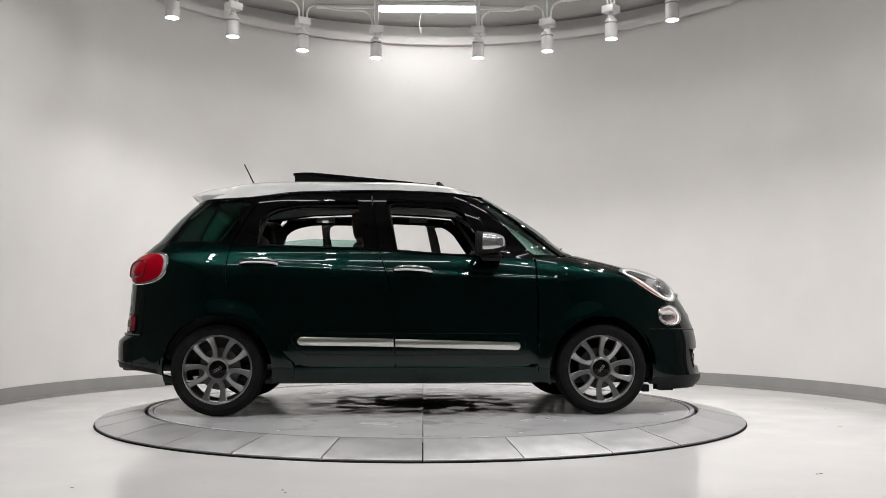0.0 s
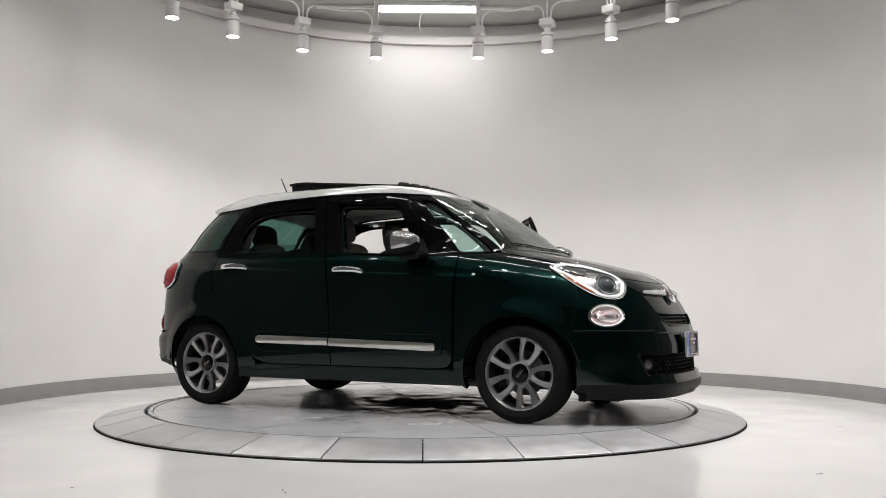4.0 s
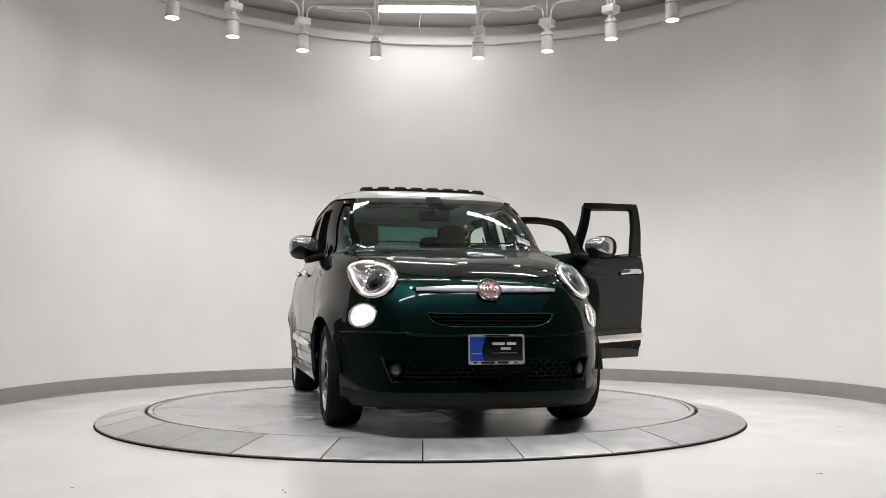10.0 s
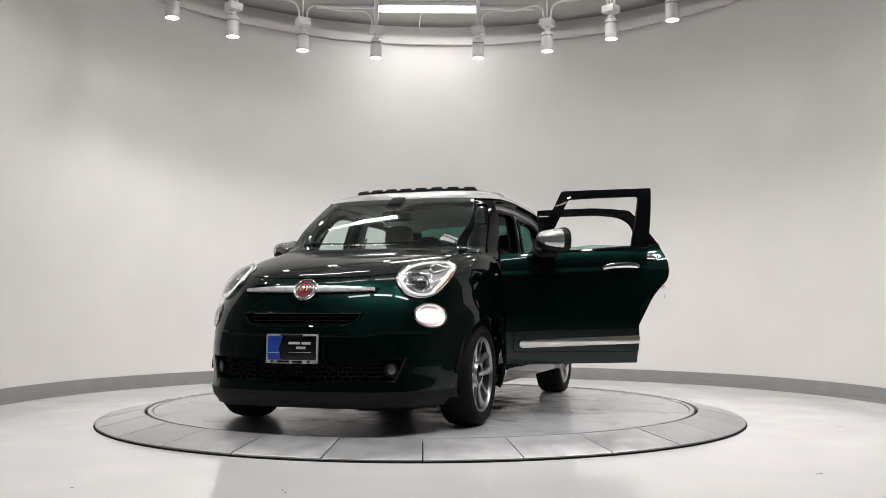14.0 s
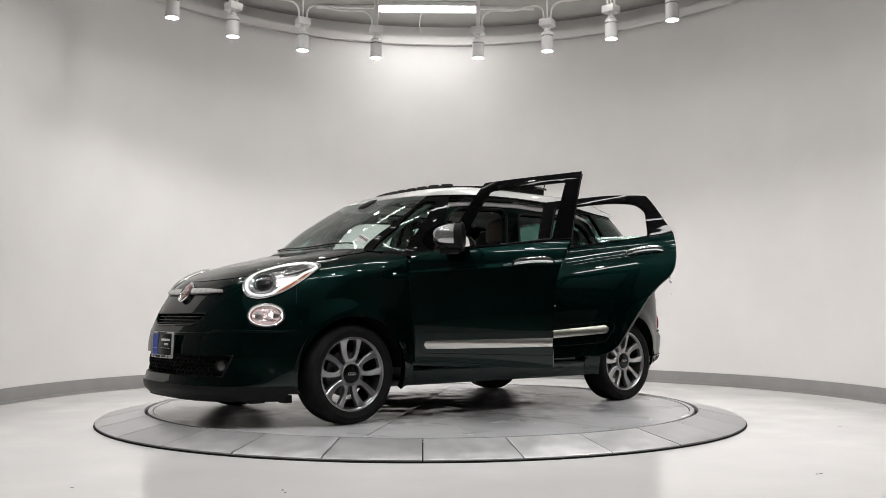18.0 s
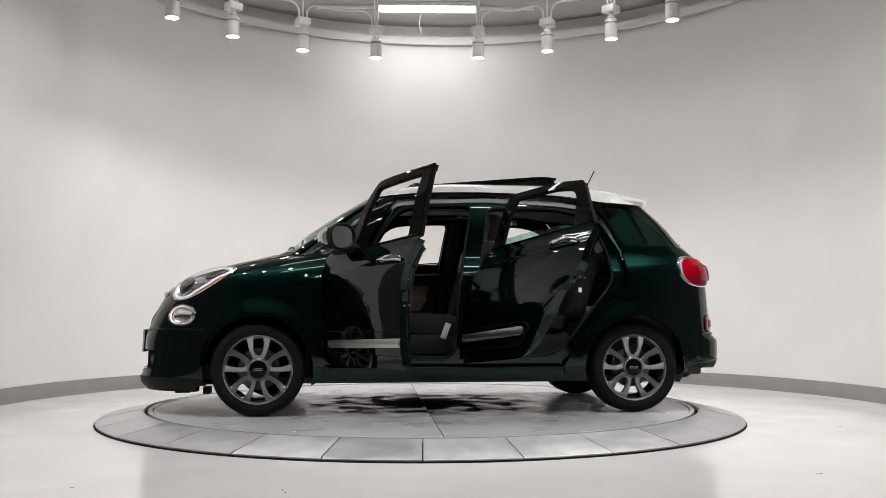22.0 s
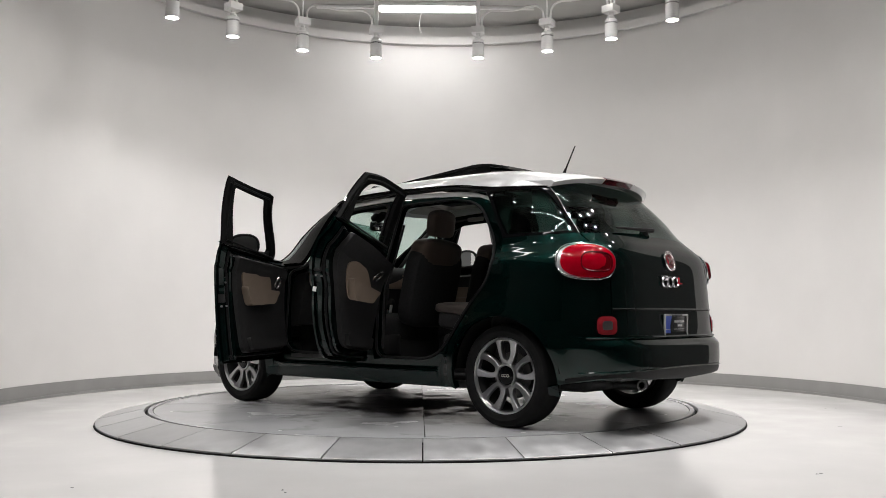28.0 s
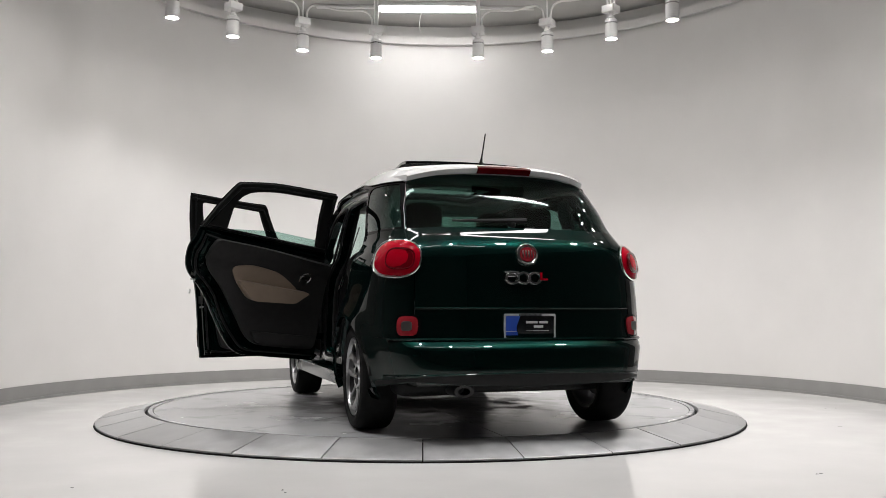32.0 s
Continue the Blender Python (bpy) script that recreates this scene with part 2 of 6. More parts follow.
def lathe(profile, n=32, axis="z", closed=False, arc=(0, 360)):
    """Turns a profile of (radius, height) about an axis."""
    full = abs(arc[1] - arc[0]) >= 359.9
    steps = n if full else n + 1
    V, F = [], []
    for k in range(steps):
        a = radians(arc[0] + (arc[1] - arc[0]) * k / n)
        for r, h in profile:
            p = (r * math.cos(a), r * math.sin(a), h)
            V.append(p if axis == "z" else ((p[0], -h, p[1]) if axis == "y" else (h, p[0], p[1])))
    L = len(profile)
    for k in range(n):
        a, b = k * L, ((k + 1) % steps) * L
        for j in range(L if closed else L - 1):
            i2 = (j + 1) % L
            F.append((a + j, b + j, b + i2, a + i2))
    return V, F


def tube(path, r, n=8, closed=False, flat=1.0, up=None):
    """A tube along a path; r is one radius or one a point; flat squeezes it across."""
    P = [Vector(p) for p in path]
    L = len(P)
    rs = r if isinstance(r, (list, tuple)) else [r] * L
    V, F = [], []
    ref = Vector(up) if up else None
    for k in range(L):
        d = (P[(k + 1) % L] - P[k - 1]) if closed else (P[min(k + 1, L - 1)] - P[max(k - 1, 0)])
        d.normalize()
        if ref is None:
            ref = Vector((0, 0, 1)) if abs(d.z) < 0.9 else Vector((1, 0, 0))
        s = d.cross(ref).normalized()
        u = s.cross(d).normalized()
        if not up:
            ref = u
        for j in range(n):
            a = 2 * math.pi * j / n
            V.append(tuple(P[k] + s * (rs[k] * math.cos(a)) + u * (rs[k] * flat * math.sin(a))))
    for k in range(L if closed else L - 1):
        a, b = k * n, ((k + 1) % L) * n
        for j in range(n):
            F.append((a + j, b + j, b + (j + 1) % n, a + (j + 1) % n))
    if not closed:
        F.append(tuple(range(n - 1, -1, -1)))
        F.append(tuple((L - 1) * n + j for j in range(n)))
    return V, F


def curve(points, k=6, closed=False):
    """Catmull-Rom through points of any dimension."""
    P = [np.array(p, float) for p in points]
    L = len(P)
    out = []
    for i in range(L if closed else L - 1):
        p0, p1, p2, p3 = (P[(i + j) % L] if closed else P[min(max(i + j, 0), L - 1)] for j in (-1, 0, 1, 2))
        for s in range(k):
            t = s / k
            out.append(0.5 * (2 * p1 + (p2 - p0) * t + (2 * p0 - 5 * p1 + 4 * p2 - p3) * t * t + (3 * p1 - p0 - 3 * p2 + p3) * t ** 3))
    if not closed:
        out.append(P[-1])
    return [tuple(p) for p in out]


def rounded(poly, r=0.03, k=4):
    """The polygon with its corners rounded; r is one radius or one a corner."""
    out, L = [], len(poly)
    for i in range(L):
        ri = r[i] if isinstance(r, (list, tuple)) else r
        a, b, c = (np.array(poly[(i + j) % L], float) for j in (-1, 0, 1))
        la, lc = np.linalg.norm(a - b), np.linalg.norm(c - b)
        q = min(ri, la * 0.48, lc * 0.48)
        if q < 1e-4:
            out.append(tuple(b))
            continue
        p, s = b + (a - b) / la * q, b + (c - b) / lc * q
        for j in range(k + 1):
            t = j / k
            out.append(tuple((1 - t) ** 2 * p + 2 * t * (1 - t) * b + t * t * s))
    return out


def ellipse(cx, cz, a, b, turn=0, n=36, power=2.0, unit=1.0):
    """unit: metres to one step of the first coordinate (about 0.0155 for degrees round the nose or tail)."""
    out, c, s = [], math.cos(radians(turn)), math.sin(radians(turn))
    for k in range(n):
        t = 2 * math.pi * k / n
        u = a * unit * math.copysign(abs(math.cos(t)) ** (2 / power), math.cos(t))
        v = b * math.copysign(abs(math.sin(t)) ** (2 / power), math.sin(t))
        out.append((cx + (u * c - v * s) / unit, cz + u * s + v * c))
    return out


def dense(poly, step):
    out, L = [], len(poly)
    for i in range(L):
        a, b = poly[i], poly[(i + 1) % L]
        n = max(1, int(math.ceil(math.hypot((b[0] - a[0]) / step[0], (b[1] - a[1]) / step[1]))))
        for j in range(n):
            out.append((a[0] + (b[0] - a[0]) * j / n, a[1] + (b[1] - a[1]) * j / n))
    return out


def area2(poly):
    return sum(poly[i - 1][0] * poly[i][1] - poly[i][0] * poly[i - 1][1] for i in range(len(poly)))


def within(points, ea, eb):
    """Which points lie inside the outline made of edges ea to eb."""
    px, py = points[:, :1], points[:, 1:]
    cross = (ea[None, :, 1] > py) != (eb[None, :, 1] > py)
    rise = np.where(np.abs(eb[:, 1] - ea[:, 1]) < 1e-12, 1e-12, eb[:, 1] - ea[:, 1])
    xs = ea[:, 0] + (py - ea[:, 1]) / rise * (eb[:, 0] - ea[:, 0])
    return np.count_nonzero(cross & (xs > px), axis=1) % 2 == 1


def sheet(poly, cell, holes=()):
    """A flat polygon with holes as a fine net of triangles: 2D points and faces."""
    loops = [dense(poly, cell)] + [dense(h, cell) for h in holes]
    pts, edges = [], []
    for loop in loops:
        n = len(pts)
        pts += [(x / cell[0], y / cell[1]) for x, y in loop]
        edges += [(n + k, n + (k + 1) % len(loop)) for k in range(len(loop))]
    arr = np.array(pts)
    ea, eb = arr[[e[0] for e in edges]], arr[[e[1] for e in edges]]
    lo, hi = arr.min(0), arr.max(0)
    gx, gy = np.meshgrid(np.arange(lo[0] + 0.5, hi[0], 1.0), np.arange(lo[1] + 0.5, hi[1], 1.0))
    grid = np.stack([gx.ravel(), gy.ravel()], 1)
    if len(grid):
        d = eb - ea
        rel = grid[:, None, :] - ea[None]
        t = np.clip((rel * d).sum(2) / np.maximum((d * d).sum(1), 1e-12), 0, 1)
        near = ((rel - d * t[..., None]) ** 2).sum(2).min(1)
        pts += [tuple(p) for p in grid[(near >= 0.16) & within(grid, ea, eb)]]
    out = geometry.delaunay_2d_cdt([Vector(p) for p in pts], edges, [], 0, 1e-5)
    q = np.array([(p.x, p.y) for p in out[0]])
    tri = [tuple(f) for f in out[2]]
    keep = within(np.array([q[list(f)].mean(0) for f in tri]), ea, eb)
    faces = [f for f, k in zip(tri, keep) if k]
    return [(p[0] * cell[0], p[1] * cell[1]) for p in q], faces


def thick(outer, normals, faces, th):
    """A net given thickness along its normals, with a rim."""
    n = len(outer)
    V = [tuple(p) for p in outer] + [tuple(p - q * th) for p, q in zip(outer, normals)]
    F = list(faces) + [tuple(i + n for i in reversed(f)) for f in faces]
    edges = {}
    for f in faces:
        for k in range(len(f)):
            edges[(f[k - 1], f[k])] = True
    for a, b in edges:
        if (b, a) not in edges:
            F.append((b, a, a + n, b + n))
    return V, F


# ---- the car's outer form: closed level curves, a superellipse at each height ----
def smooth_table(rows):
    """Monotone cubic through (z, value) rows."""
    zs, vs = np.array([r[0] for r in rows], float), np.array([r[1] for r in rows], float)
    h, d = np.diff(zs), np.diff(vs) / np.diff(zs)
    m = np.zeros(len(zs))
    m[0], m[-1] = d[0], d[-1]
    for k in range(1, len(zs) - 1):
        if d[k - 1] * d[k] > 0:
            w1, w2 = 2 * h[k] + h[k - 1], h[k] + 2 * h[k - 1]
            m[k] = (w1 + w2) / (w1 / d[k - 1] + w2 / d[k])

    z = np.linspace(zs[0], zs[-1], 3001)
    i = np.clip(np.searchsorted(zs, z) - 1, 0, len(zs) - 2)
    t = (z - zs[i]) / h[i]
    v = (2 * t ** 3 - 3 * t ** 2 + 1) * vs[i] + (t ** 3 - 2 * t ** 2 + t) * h[i] * m[i] + (-2 * t ** 3 + 3 * t ** 2) * vs[i + 1] + (t ** 3 - t ** 2) * h[i] * m[i + 1]
    return lambda q: np.interp(q, z, v)


FRONT_X = smooth_table([(0.18, 2.03), (0.215, 2.068), (0.25, 2.074), (0.29, 2.062), (0.34, 2.050), (0.5, 2.044), (0.57, 2.030), (0.65, 2.0), (0.75, 1.955), (0.83, 1.91), (0.87, 1.88), (0.91, 1.83), (0.95, 1.75), (0.99, 1.645), (1.03, 1.51), (1.06, 1.39), (1.09, 1.25), (1.12, 1.13), (1.14, 1.075), (1.30, 0.855), (1.46, 0.605), (1.565, 0.42), (1.61, 0.29), (1.64, 0.12), (1.662, -0.08), (1.677, -0.30), (1.685, -0.5)])
REAR_X = smooth_table([(0.18, -2.0), (0.25, -2.11), (0.32, -2.17), (0.4, -2.185), (0.5, -2.18), (0.535, -2.15), (0.56, -2.125), (0.7, -2.105), (0.85, -2.095), (1.0, -2.085), (1.06, -2.07), (1.11, -2.035), (1.16, -1.98), (1.22, -1.92), (1.32, -1.84), (1.43, -1.735), (1.52, -1.64), (1.57, -1.58), (1.60, -1.53), (1.63, -1.42), (1.652, -1.25), (1.667, -1.02), (1.678, -0.78), (1.685, -0.52)])
HALF_W = smooth_table([(0.18, 0.84), (0.25, 0.868), (0.35, 0.885), (0.5, 0.895), (0.65, 0.897), (0.8, 0.892), (0.9, 0.882), (1.0, 0.862), (1.07, 0.835), (1.12, 0.805), (1.18, 0.788), (1.33, 0.765), (1.45, 0.735), (1.53, 0.705), (1.58, 0.672), (1.615, 0.625), (1.64, 0.55), (1.66, 0.43), (1.677, 0.26), (1.685, 0.05)])
MF = smooth_table([(0.2, 3.4), (0.7, 3.3), (0.87, 2.95), (1.0, 3.1), (1.15, 4.0), (1.4, 4.4), (1.685, 3.0)])
MR = smooth_table([(0.2, 5.5), (1.0, 6.0), (1.2, 5.0), (1.45, 4.2), (1.685, 2.6)])
XC = smooth_table([(0.2, -0.1), (0.95, -0.1), (1.2, -0.4), (1.6, -0.5), (1.685, -0.51)])
AXLE_F, AXLE_R, HUB_Z, HUB_Y = 1.195, -1.415, 0.313, 0.80


def ease(t):
    t = np.clip(t, 0, 1)
    return t * t * (3 - 2 * t)


def level(x, y, z):
    """Below 0 inside the car's form, above 0 outside."""
    x, y, z = (np.asarray(q, float) for q in (x, y, z))
    xc = XC(z)
    front = x >= xc
    reach = np.where(front, FRONT_X(z) - xc, xc - REAR_X(z))
    u = np.abs(x - xc) / np.maximum(reach, 1e-4)
    m = np.where(front, MF(z), MR(z))
    flare = 0.014 * (np.exp(-((x - AXLE_F) / 0.34) ** 4) + np.exp(-((x - AXLE_R) / 0.36) ** 4)) * np.exp(-((z - 0.45) / 0.34) ** 2)
    for ax in (AXLE_F, AXLE_R):
        flare = flare + 0.024 * ease(1 - (np.hypot(x - ax, z - HUB_Z) - 0.365) / 0.14)
    # shoulder crease below the windows
    crest = ease((z - 0.984 + 0.045 * x) / 0.018 + 0.5) * (1 - ease((z - 1.06) / 0.16)) * ease((0.98 - x) / 0.2) * ease((x + 1.85) / 0.2)
    flare = flare - 0.0075 * crest + 0.030 * np.exp(-((x + 1.78) / 0.42) ** 4) * np.exp(-((z - 0.78) / 0.30) ** 4)
    return u ** np.interp(z, [0.9, 1.15], [4.5, 5.5]) + (np.abs(y) / (HALF_W(z) + flare)) ** m - 1


def meet(p, d, far):
    """The form's surface along p + s d, 0 <= s <= far, p inside."""
    lo, hi = np.zeros(len(p)), np.full(len(p), far, float)
    for _ in range(34):
        mid = (lo + hi) / 2
        q = p + d * mid[:, None]
        out = level(q[:, 0], q[:, 1], q[:, 2]) > 0
        hi, lo = np.where(out, mid, hi), np.where(out, lo, mid)
    return p + d * lo[:, None]


def normals_at(q):
    e = 0.004
    g = np.stack([level(*(q + e * np.eye(3)[k]).T) - level(*(q - e * np.eye(3)[k]).T) for k in range(3)], 1)
    return g / np.maximum(np.linalg.norm(g, axis=1), 1e-9)[:, None]


FAX, RAX = 1.0, -1.15
BODY_DROP = 0.009  # the sprung body sits this much lower


def onto(pts, way):
    """2D points of a panel put on the form. way: side (x, z), nose (degrees about z at FAX, z), tail (the same at RAX), top (x, y)."""
    a, b = np.array([p[0] for p in pts], float), np.array([p[1] for p in pts], float)
    o, one = np.zeros(len(a)), np.ones(len(a))
    if way == "side":
        return meet(np.stack([a, o, b], 1), np.stack([o, one, o], 1), 1.2)
    if way == "nose":
        r = np.radians(a)
        return meet(np.stack([o + FAX, o, b], 1), np.stack([np.cos(r), np.sin(r), o], 1), 1.6)
    if way == "tail":
        r = np.radians(a)
        return meet(np.stack([o + RAX, o, b], 1), np.stack([-np.cos(r), np.sin(r), o], 1), 1.6)
    return meet(np.stack([a, b, o + 0.6], 1), np.stack([o, o, one], 1), 1.3)


def to_nose(points, way="side"):
    """Points of another panel as (degrees, z) about the nose's axis."""
    q = onto(points, way)
    return [(math.degrees(math.atan2(p[1], p[0] - FAX)), p[2]) for p in q]


def to_tail(points, way="side"):
    q = onto(points, way)
    return [(math.degrees(math.atan2(p[1], RAX - p[0])), p[2]) for p in q]


CELLS = {"side": (0.035, 0.0125), "nose": (1.8, 0.02), "tail": (1.8, 0.015), "top": (0.04, 0.04)}


def panel(poly, way="side", off=0.0, th=0.02, holes=(), cell=None, bulge=None):
    """A shaped panel on the car's form (left side), off metres proud of it, th thick."""
    pts, faces = sheet(poly, cell or CELLS[way], holes)
    q = onto(pts, way)
    n = normals_at(q)
    lift = np.full(len(q), off)
    if bulge:
        c, s, h = bulge
        a = np.array(pts)
        r2 = ((a[:, 0] - c[0]) / s[0]) ** 2 + ((a[:, 1] - c[1]) / s[1]) ** 2
        lift = lift + h * np.clip(1 - r2, 0, 1)
    q = q + n * lift[:, None]
    q[:, 2] -= BODY_DROP
    # keep faces outward
    f = faces[0]
    v = np.cross(q[f[1]] - q[f[0]], q[f[2]] - q[f[0]])
    if np.dot(v, n[f[0]]) < 0:
        faces = [tuple(reversed(g)) for g in faces]
    return thick(q, n, faces, th)


# ---- the studio ----
def structure(name, geo, material, label, **k):
    return tagged(part(name, geo, material, **k), label, kind="structure")


def arc_points(r, a0, a1, n, c=ROOM_C):
    return [(c[0] + r * math.sin(radians(a0 + (a1 - a0) * k / n)), c[1] + r * math.cos(radians(a0 + (a1 - a0) * k / n))) for k in range(n + 1)]


def wall_path(r):
    """Plan of the half-round wall, which opens into a straight hall round the camera, unseen and added dark."""
    return arc_points(r, -97, 97, 128)


def passage(side):
    a = arc_points(ROOM_R, 0, 97 * side, 2)[-1]
    return slab([(a[0], a[1]), (a[0] + 0.15 * side, a[1]), (a[0] + 0.15 * side, -8.4), (a[0], -8.4)], FLOOR_Z, CEIL_Z)


def band(inner, outer, z0, z1):
    """A standing band of wall between two plan lines."""
    n, V, F = len(inner), [], []
    for p, q in zip(inner, outer):
        V += [(*p, z0), (*p, z1), (*q, z1), (*q, z0)]
    for k in range(n - 1):
        a, b = 4 * k, 4 * (k + 1)
        for j in range(4):
            F.append((a + j, a + (j + 1) % 4, b + (j + 1) % 4, b + j))
    F += [(0, 1, 2, 3), (4 * n - 1, 4 * n - 2, 4 * n - 3, 4 * n - 4)]
    return V, F


def slab(points, z0, z1):
    n = len(points)
    V = [(*p, z0) for p in points] + [(*p, z1) for p in points]
    F = [tuple(range(n - 1, -1, -1)), tuple(range(n, 2 * n))] + [(k, (k + 1) % n, n + (k + 1) % n, n + k) for k in range(n)]
    return V, F


def build_studio():
    structure("floor", slab([(-5, -9), (5.4, -9), (5.4, 5), (-5, 5)], FLOOR_Z - 0.2, FLOOR_Z), M_FLOOR, "glossy off-white epoxy floor with faint scuffs")
    # Unseen dark sheet, added so the lower bumper mirrors no bright floor.
    structure("floor_dark_sheet", slab([(-4, -8.4), (4.4, -8.4), (4.4, -4.3), (-4, -4.3)], FLOOR_Z + 0.0005, FLOOR_Z + 0.004), M_DIM, "unseen dark sheet added on the floor to dim the car's reflections")
    structure("wall_round", band(wall_path(ROOM_R), wall_path(ROOM_R + 0.15), FLOOR_Z, WALL_TOP), M_WALL, "smooth warm white curved studio wall")
    # Unseen walls, added dark so the car's sides mirror little light.
    structure("wall_back", slab([(-4, -8.41), (4.4, -8.41), (4.4, -8.55), (-4, -8.55)], FLOOR_Z, CEIL_Z), M_DIM, "unseen dark wall added behind the camera")
    structure("wall_east", passage(1), M_DIM, "unseen dark wall added beside the camera")
    structure("wall_west", passage(-1), M_DIM, "unseen dark wall added beside the camera")
    structure("wall_upper", band(wall_path(ROOM_R + 0.16), wall_path(ROOM_R + 0.3), WALL_TOP - 0.2, CEIL_Z), M_WALL, "pale wall strip above the curved wall")
    structure("trim_cove", band(wall_path(ROOM_R + 0.05), wall_path(ROOM_R + 0.159), WALL_TOP + 0.001, WALL_TOP + 0.062), M_WALL, "shallow recess under the crown rim")
    structure("ceiling", slab([(-5, -9), (5.4, -9), (5.4, 5), (-5, 5)], CEIL_Z, CEIL_Z + 0.15), M_CEIL, "dim grey painted ceiling")
    structure("trim", band(wall_path(ROOM_R - 0.012), wall_path(ROOM_R + 0.159), WALL_TOP + 0.063, WALL_TOP + 0.155), M_WALL, "white curved crown rim on top of the wall")
    base = structure("baseboard", band(wall_path(ROOM_R - 0.008), wall_path(ROOM_R - 0.001), FLOOR_Z, FLOOR_Z + 0.135), M_BASE, "grey vinyl cove baseboard round the wall")
    part("toe", band(wall_path(ROOM_R - 0.026), wall_path(ROOM_R - 0.0085), FLOOR_Z, FLOOR_Z + 0.022), M_BASE, base)

    random.seed(7)
    V, F = [], []
    for x, y in ((-3.0, -2.55), (-2.72, -1.35), (-2.66, -1.42), (-1.55, -3.0), (3.35, 0.35), (3.30, 0.30), (2.85, -0.9), (-0.6, -3.1), (-2.4, -2.2), (1.9, -2.7)):
        for _ in range(random.choice((1, 1, 2))):
            n, r = len(V), random.uniform(0.006, 0.014)
            cx, cy = x + random.uniform(-0.03, 0.03), y + random.uniform(-0.03, 0.03)
            V += [(cx + r * random.uniform(0.6, 1.3) * math.cos(a), cy + r * math.sin(a), FLOOR_Z + 0.0006) for a in (0.3, 1.7, 2.9, 4.2, 5.4)] + [(cx, cy, FLOOR_Z + random.uniform(0.002, 0.004))]
            F += [(n + j, n + (j + 1) % 5, n + 5) for j in range(5)]
    tagged(part("floor_debris", (V, F), M_DARKMETAL, smooth=False), "small dark chips lying on the floor", "debris", kind="stuff")

    # fixed ring of steel plates round the disc
    ring = tagged(new("turntable_ring"), "fixed steel plate ring round the turntable, scuffed grey", "turntable ring")
    part("bed", lathe([(2.03, FLOOR_Z), (2.03, -0.02), (2.050, -0.02), (2.35, -0.074), (2.352, FLOOR_Z)], 112, closed=True), M_GAP, ring)
    part("edge_band", lathe([(2.3695, FLOOR_Z), (2.3695, -0.0695), (2.376, -0.0695), (2.378, FLOOR_Z)], 128), M_GAP, ring, "black outer edge")
    step = 360 / 28
    half = step / 2 - 0.095
    prof = [(2.046, -0.016), (2.049, 0.003), (2.056, 0.005), (2.362, -0.058), (2.368, -0.062), (2.368, -0.074)]
    V, F = lathe(prof, 8, arc=(-half, half))
    F.append(tuple(range(len(prof))))
    F.append(tuple(len(V) - len(prof) + j for j in reversed(range(len(prof)))))
    tile = mesh_of("ring_plate", V, F, M_TILE, sharp=25)
    for k in range(28):
        ob = part("ring_plate", tile, M_TILE, ring)
        ob.matrix_local = pose(0, 0, random.uniform(-0.001, 0.001), 0, 0, -90 + step * (k + 0.5))

    # turning disc: eight plates, a rim and the centre
    disc = tagged(new("turntable_disc"), "grey painted steel turntable disc with dark tyre stains", "turntable")
    part("drum", lathe([(0.0, -0.03), (2.025, -0.03), (2.025, -0.008), (0.0, -0.008)], 96), M_GAP, disc)
    prof = [(0.02, -0.008), (0.02, 0.0), (1.983, 0.0), (1.986, -0.003), (1.986, -0.008)]
    V, F = lathe(prof, 16, arc=(0.10, 44.90))
    F.append(tuple(range(len(prof))))
    F.append(tuple(len(V) - len(prof) + j for j in reversed(range(len(prof)))))
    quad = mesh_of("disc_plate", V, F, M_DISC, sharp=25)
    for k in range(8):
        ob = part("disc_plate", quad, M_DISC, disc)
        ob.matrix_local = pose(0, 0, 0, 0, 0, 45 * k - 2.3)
    part("rim", lathe([(1.990, -0.008), (1.992, 0.003), (2.022, 0.003), (2.027, -0.02)], 128), M_DISC, disc, "thin raised steel rim")
    return disc


def build_lamp(at, a):
    lamp = tagged(new("ceiling_spotlight"), "white cylindrical ceiling spotlight, lit, on conduit", "spotlight", "spotlights in a ring")
    part("junction_box", rbox((0.14, 0.14, 0.075), 0.006), M_LAMP, lamp).location = (0, 0, 0.31)
    part("stem", lathe([(0, 0.275), (0.028, 0.275), (0.022, 0.25), (0.036, 0.235), (0.036, 0.215), (0, 0.215)], 16), M_LAMP, lamp)
    part("barrel", lathe([(0, 0.205), (0.052, 0.205), (0.062, 0.198), (0.064, 0.17), (0.060, 0.168), (0.060, 0.158), (0.064, 0.156), (0.064, 0.0), (0.058, -0.002), (0.056, 0.012)], 28), M_LAMP, lamp)
    slots = [rbox((0.006, 0.010, 0.011), 0, at=(0, 0, 0), m=pose(0, 0, 0, 0, 0, q * 18) @ Matrix.Translation((0.0595, 0, 0.163))) for q in range(20)]
    part("vent_slots", join(*slots), M_GAP, lamp, "dark vent slots")
    part("lens", lathe([(0, 0.006), (0.055, 0.006), (0.055, 0.012), (0, 0.012)], 28), M_BULB, lamp, "glowing round lens")
    lamp.matrix_world = pose(at[0], at[1], LAMP_Z, 0, 0, -a)
    return lamp


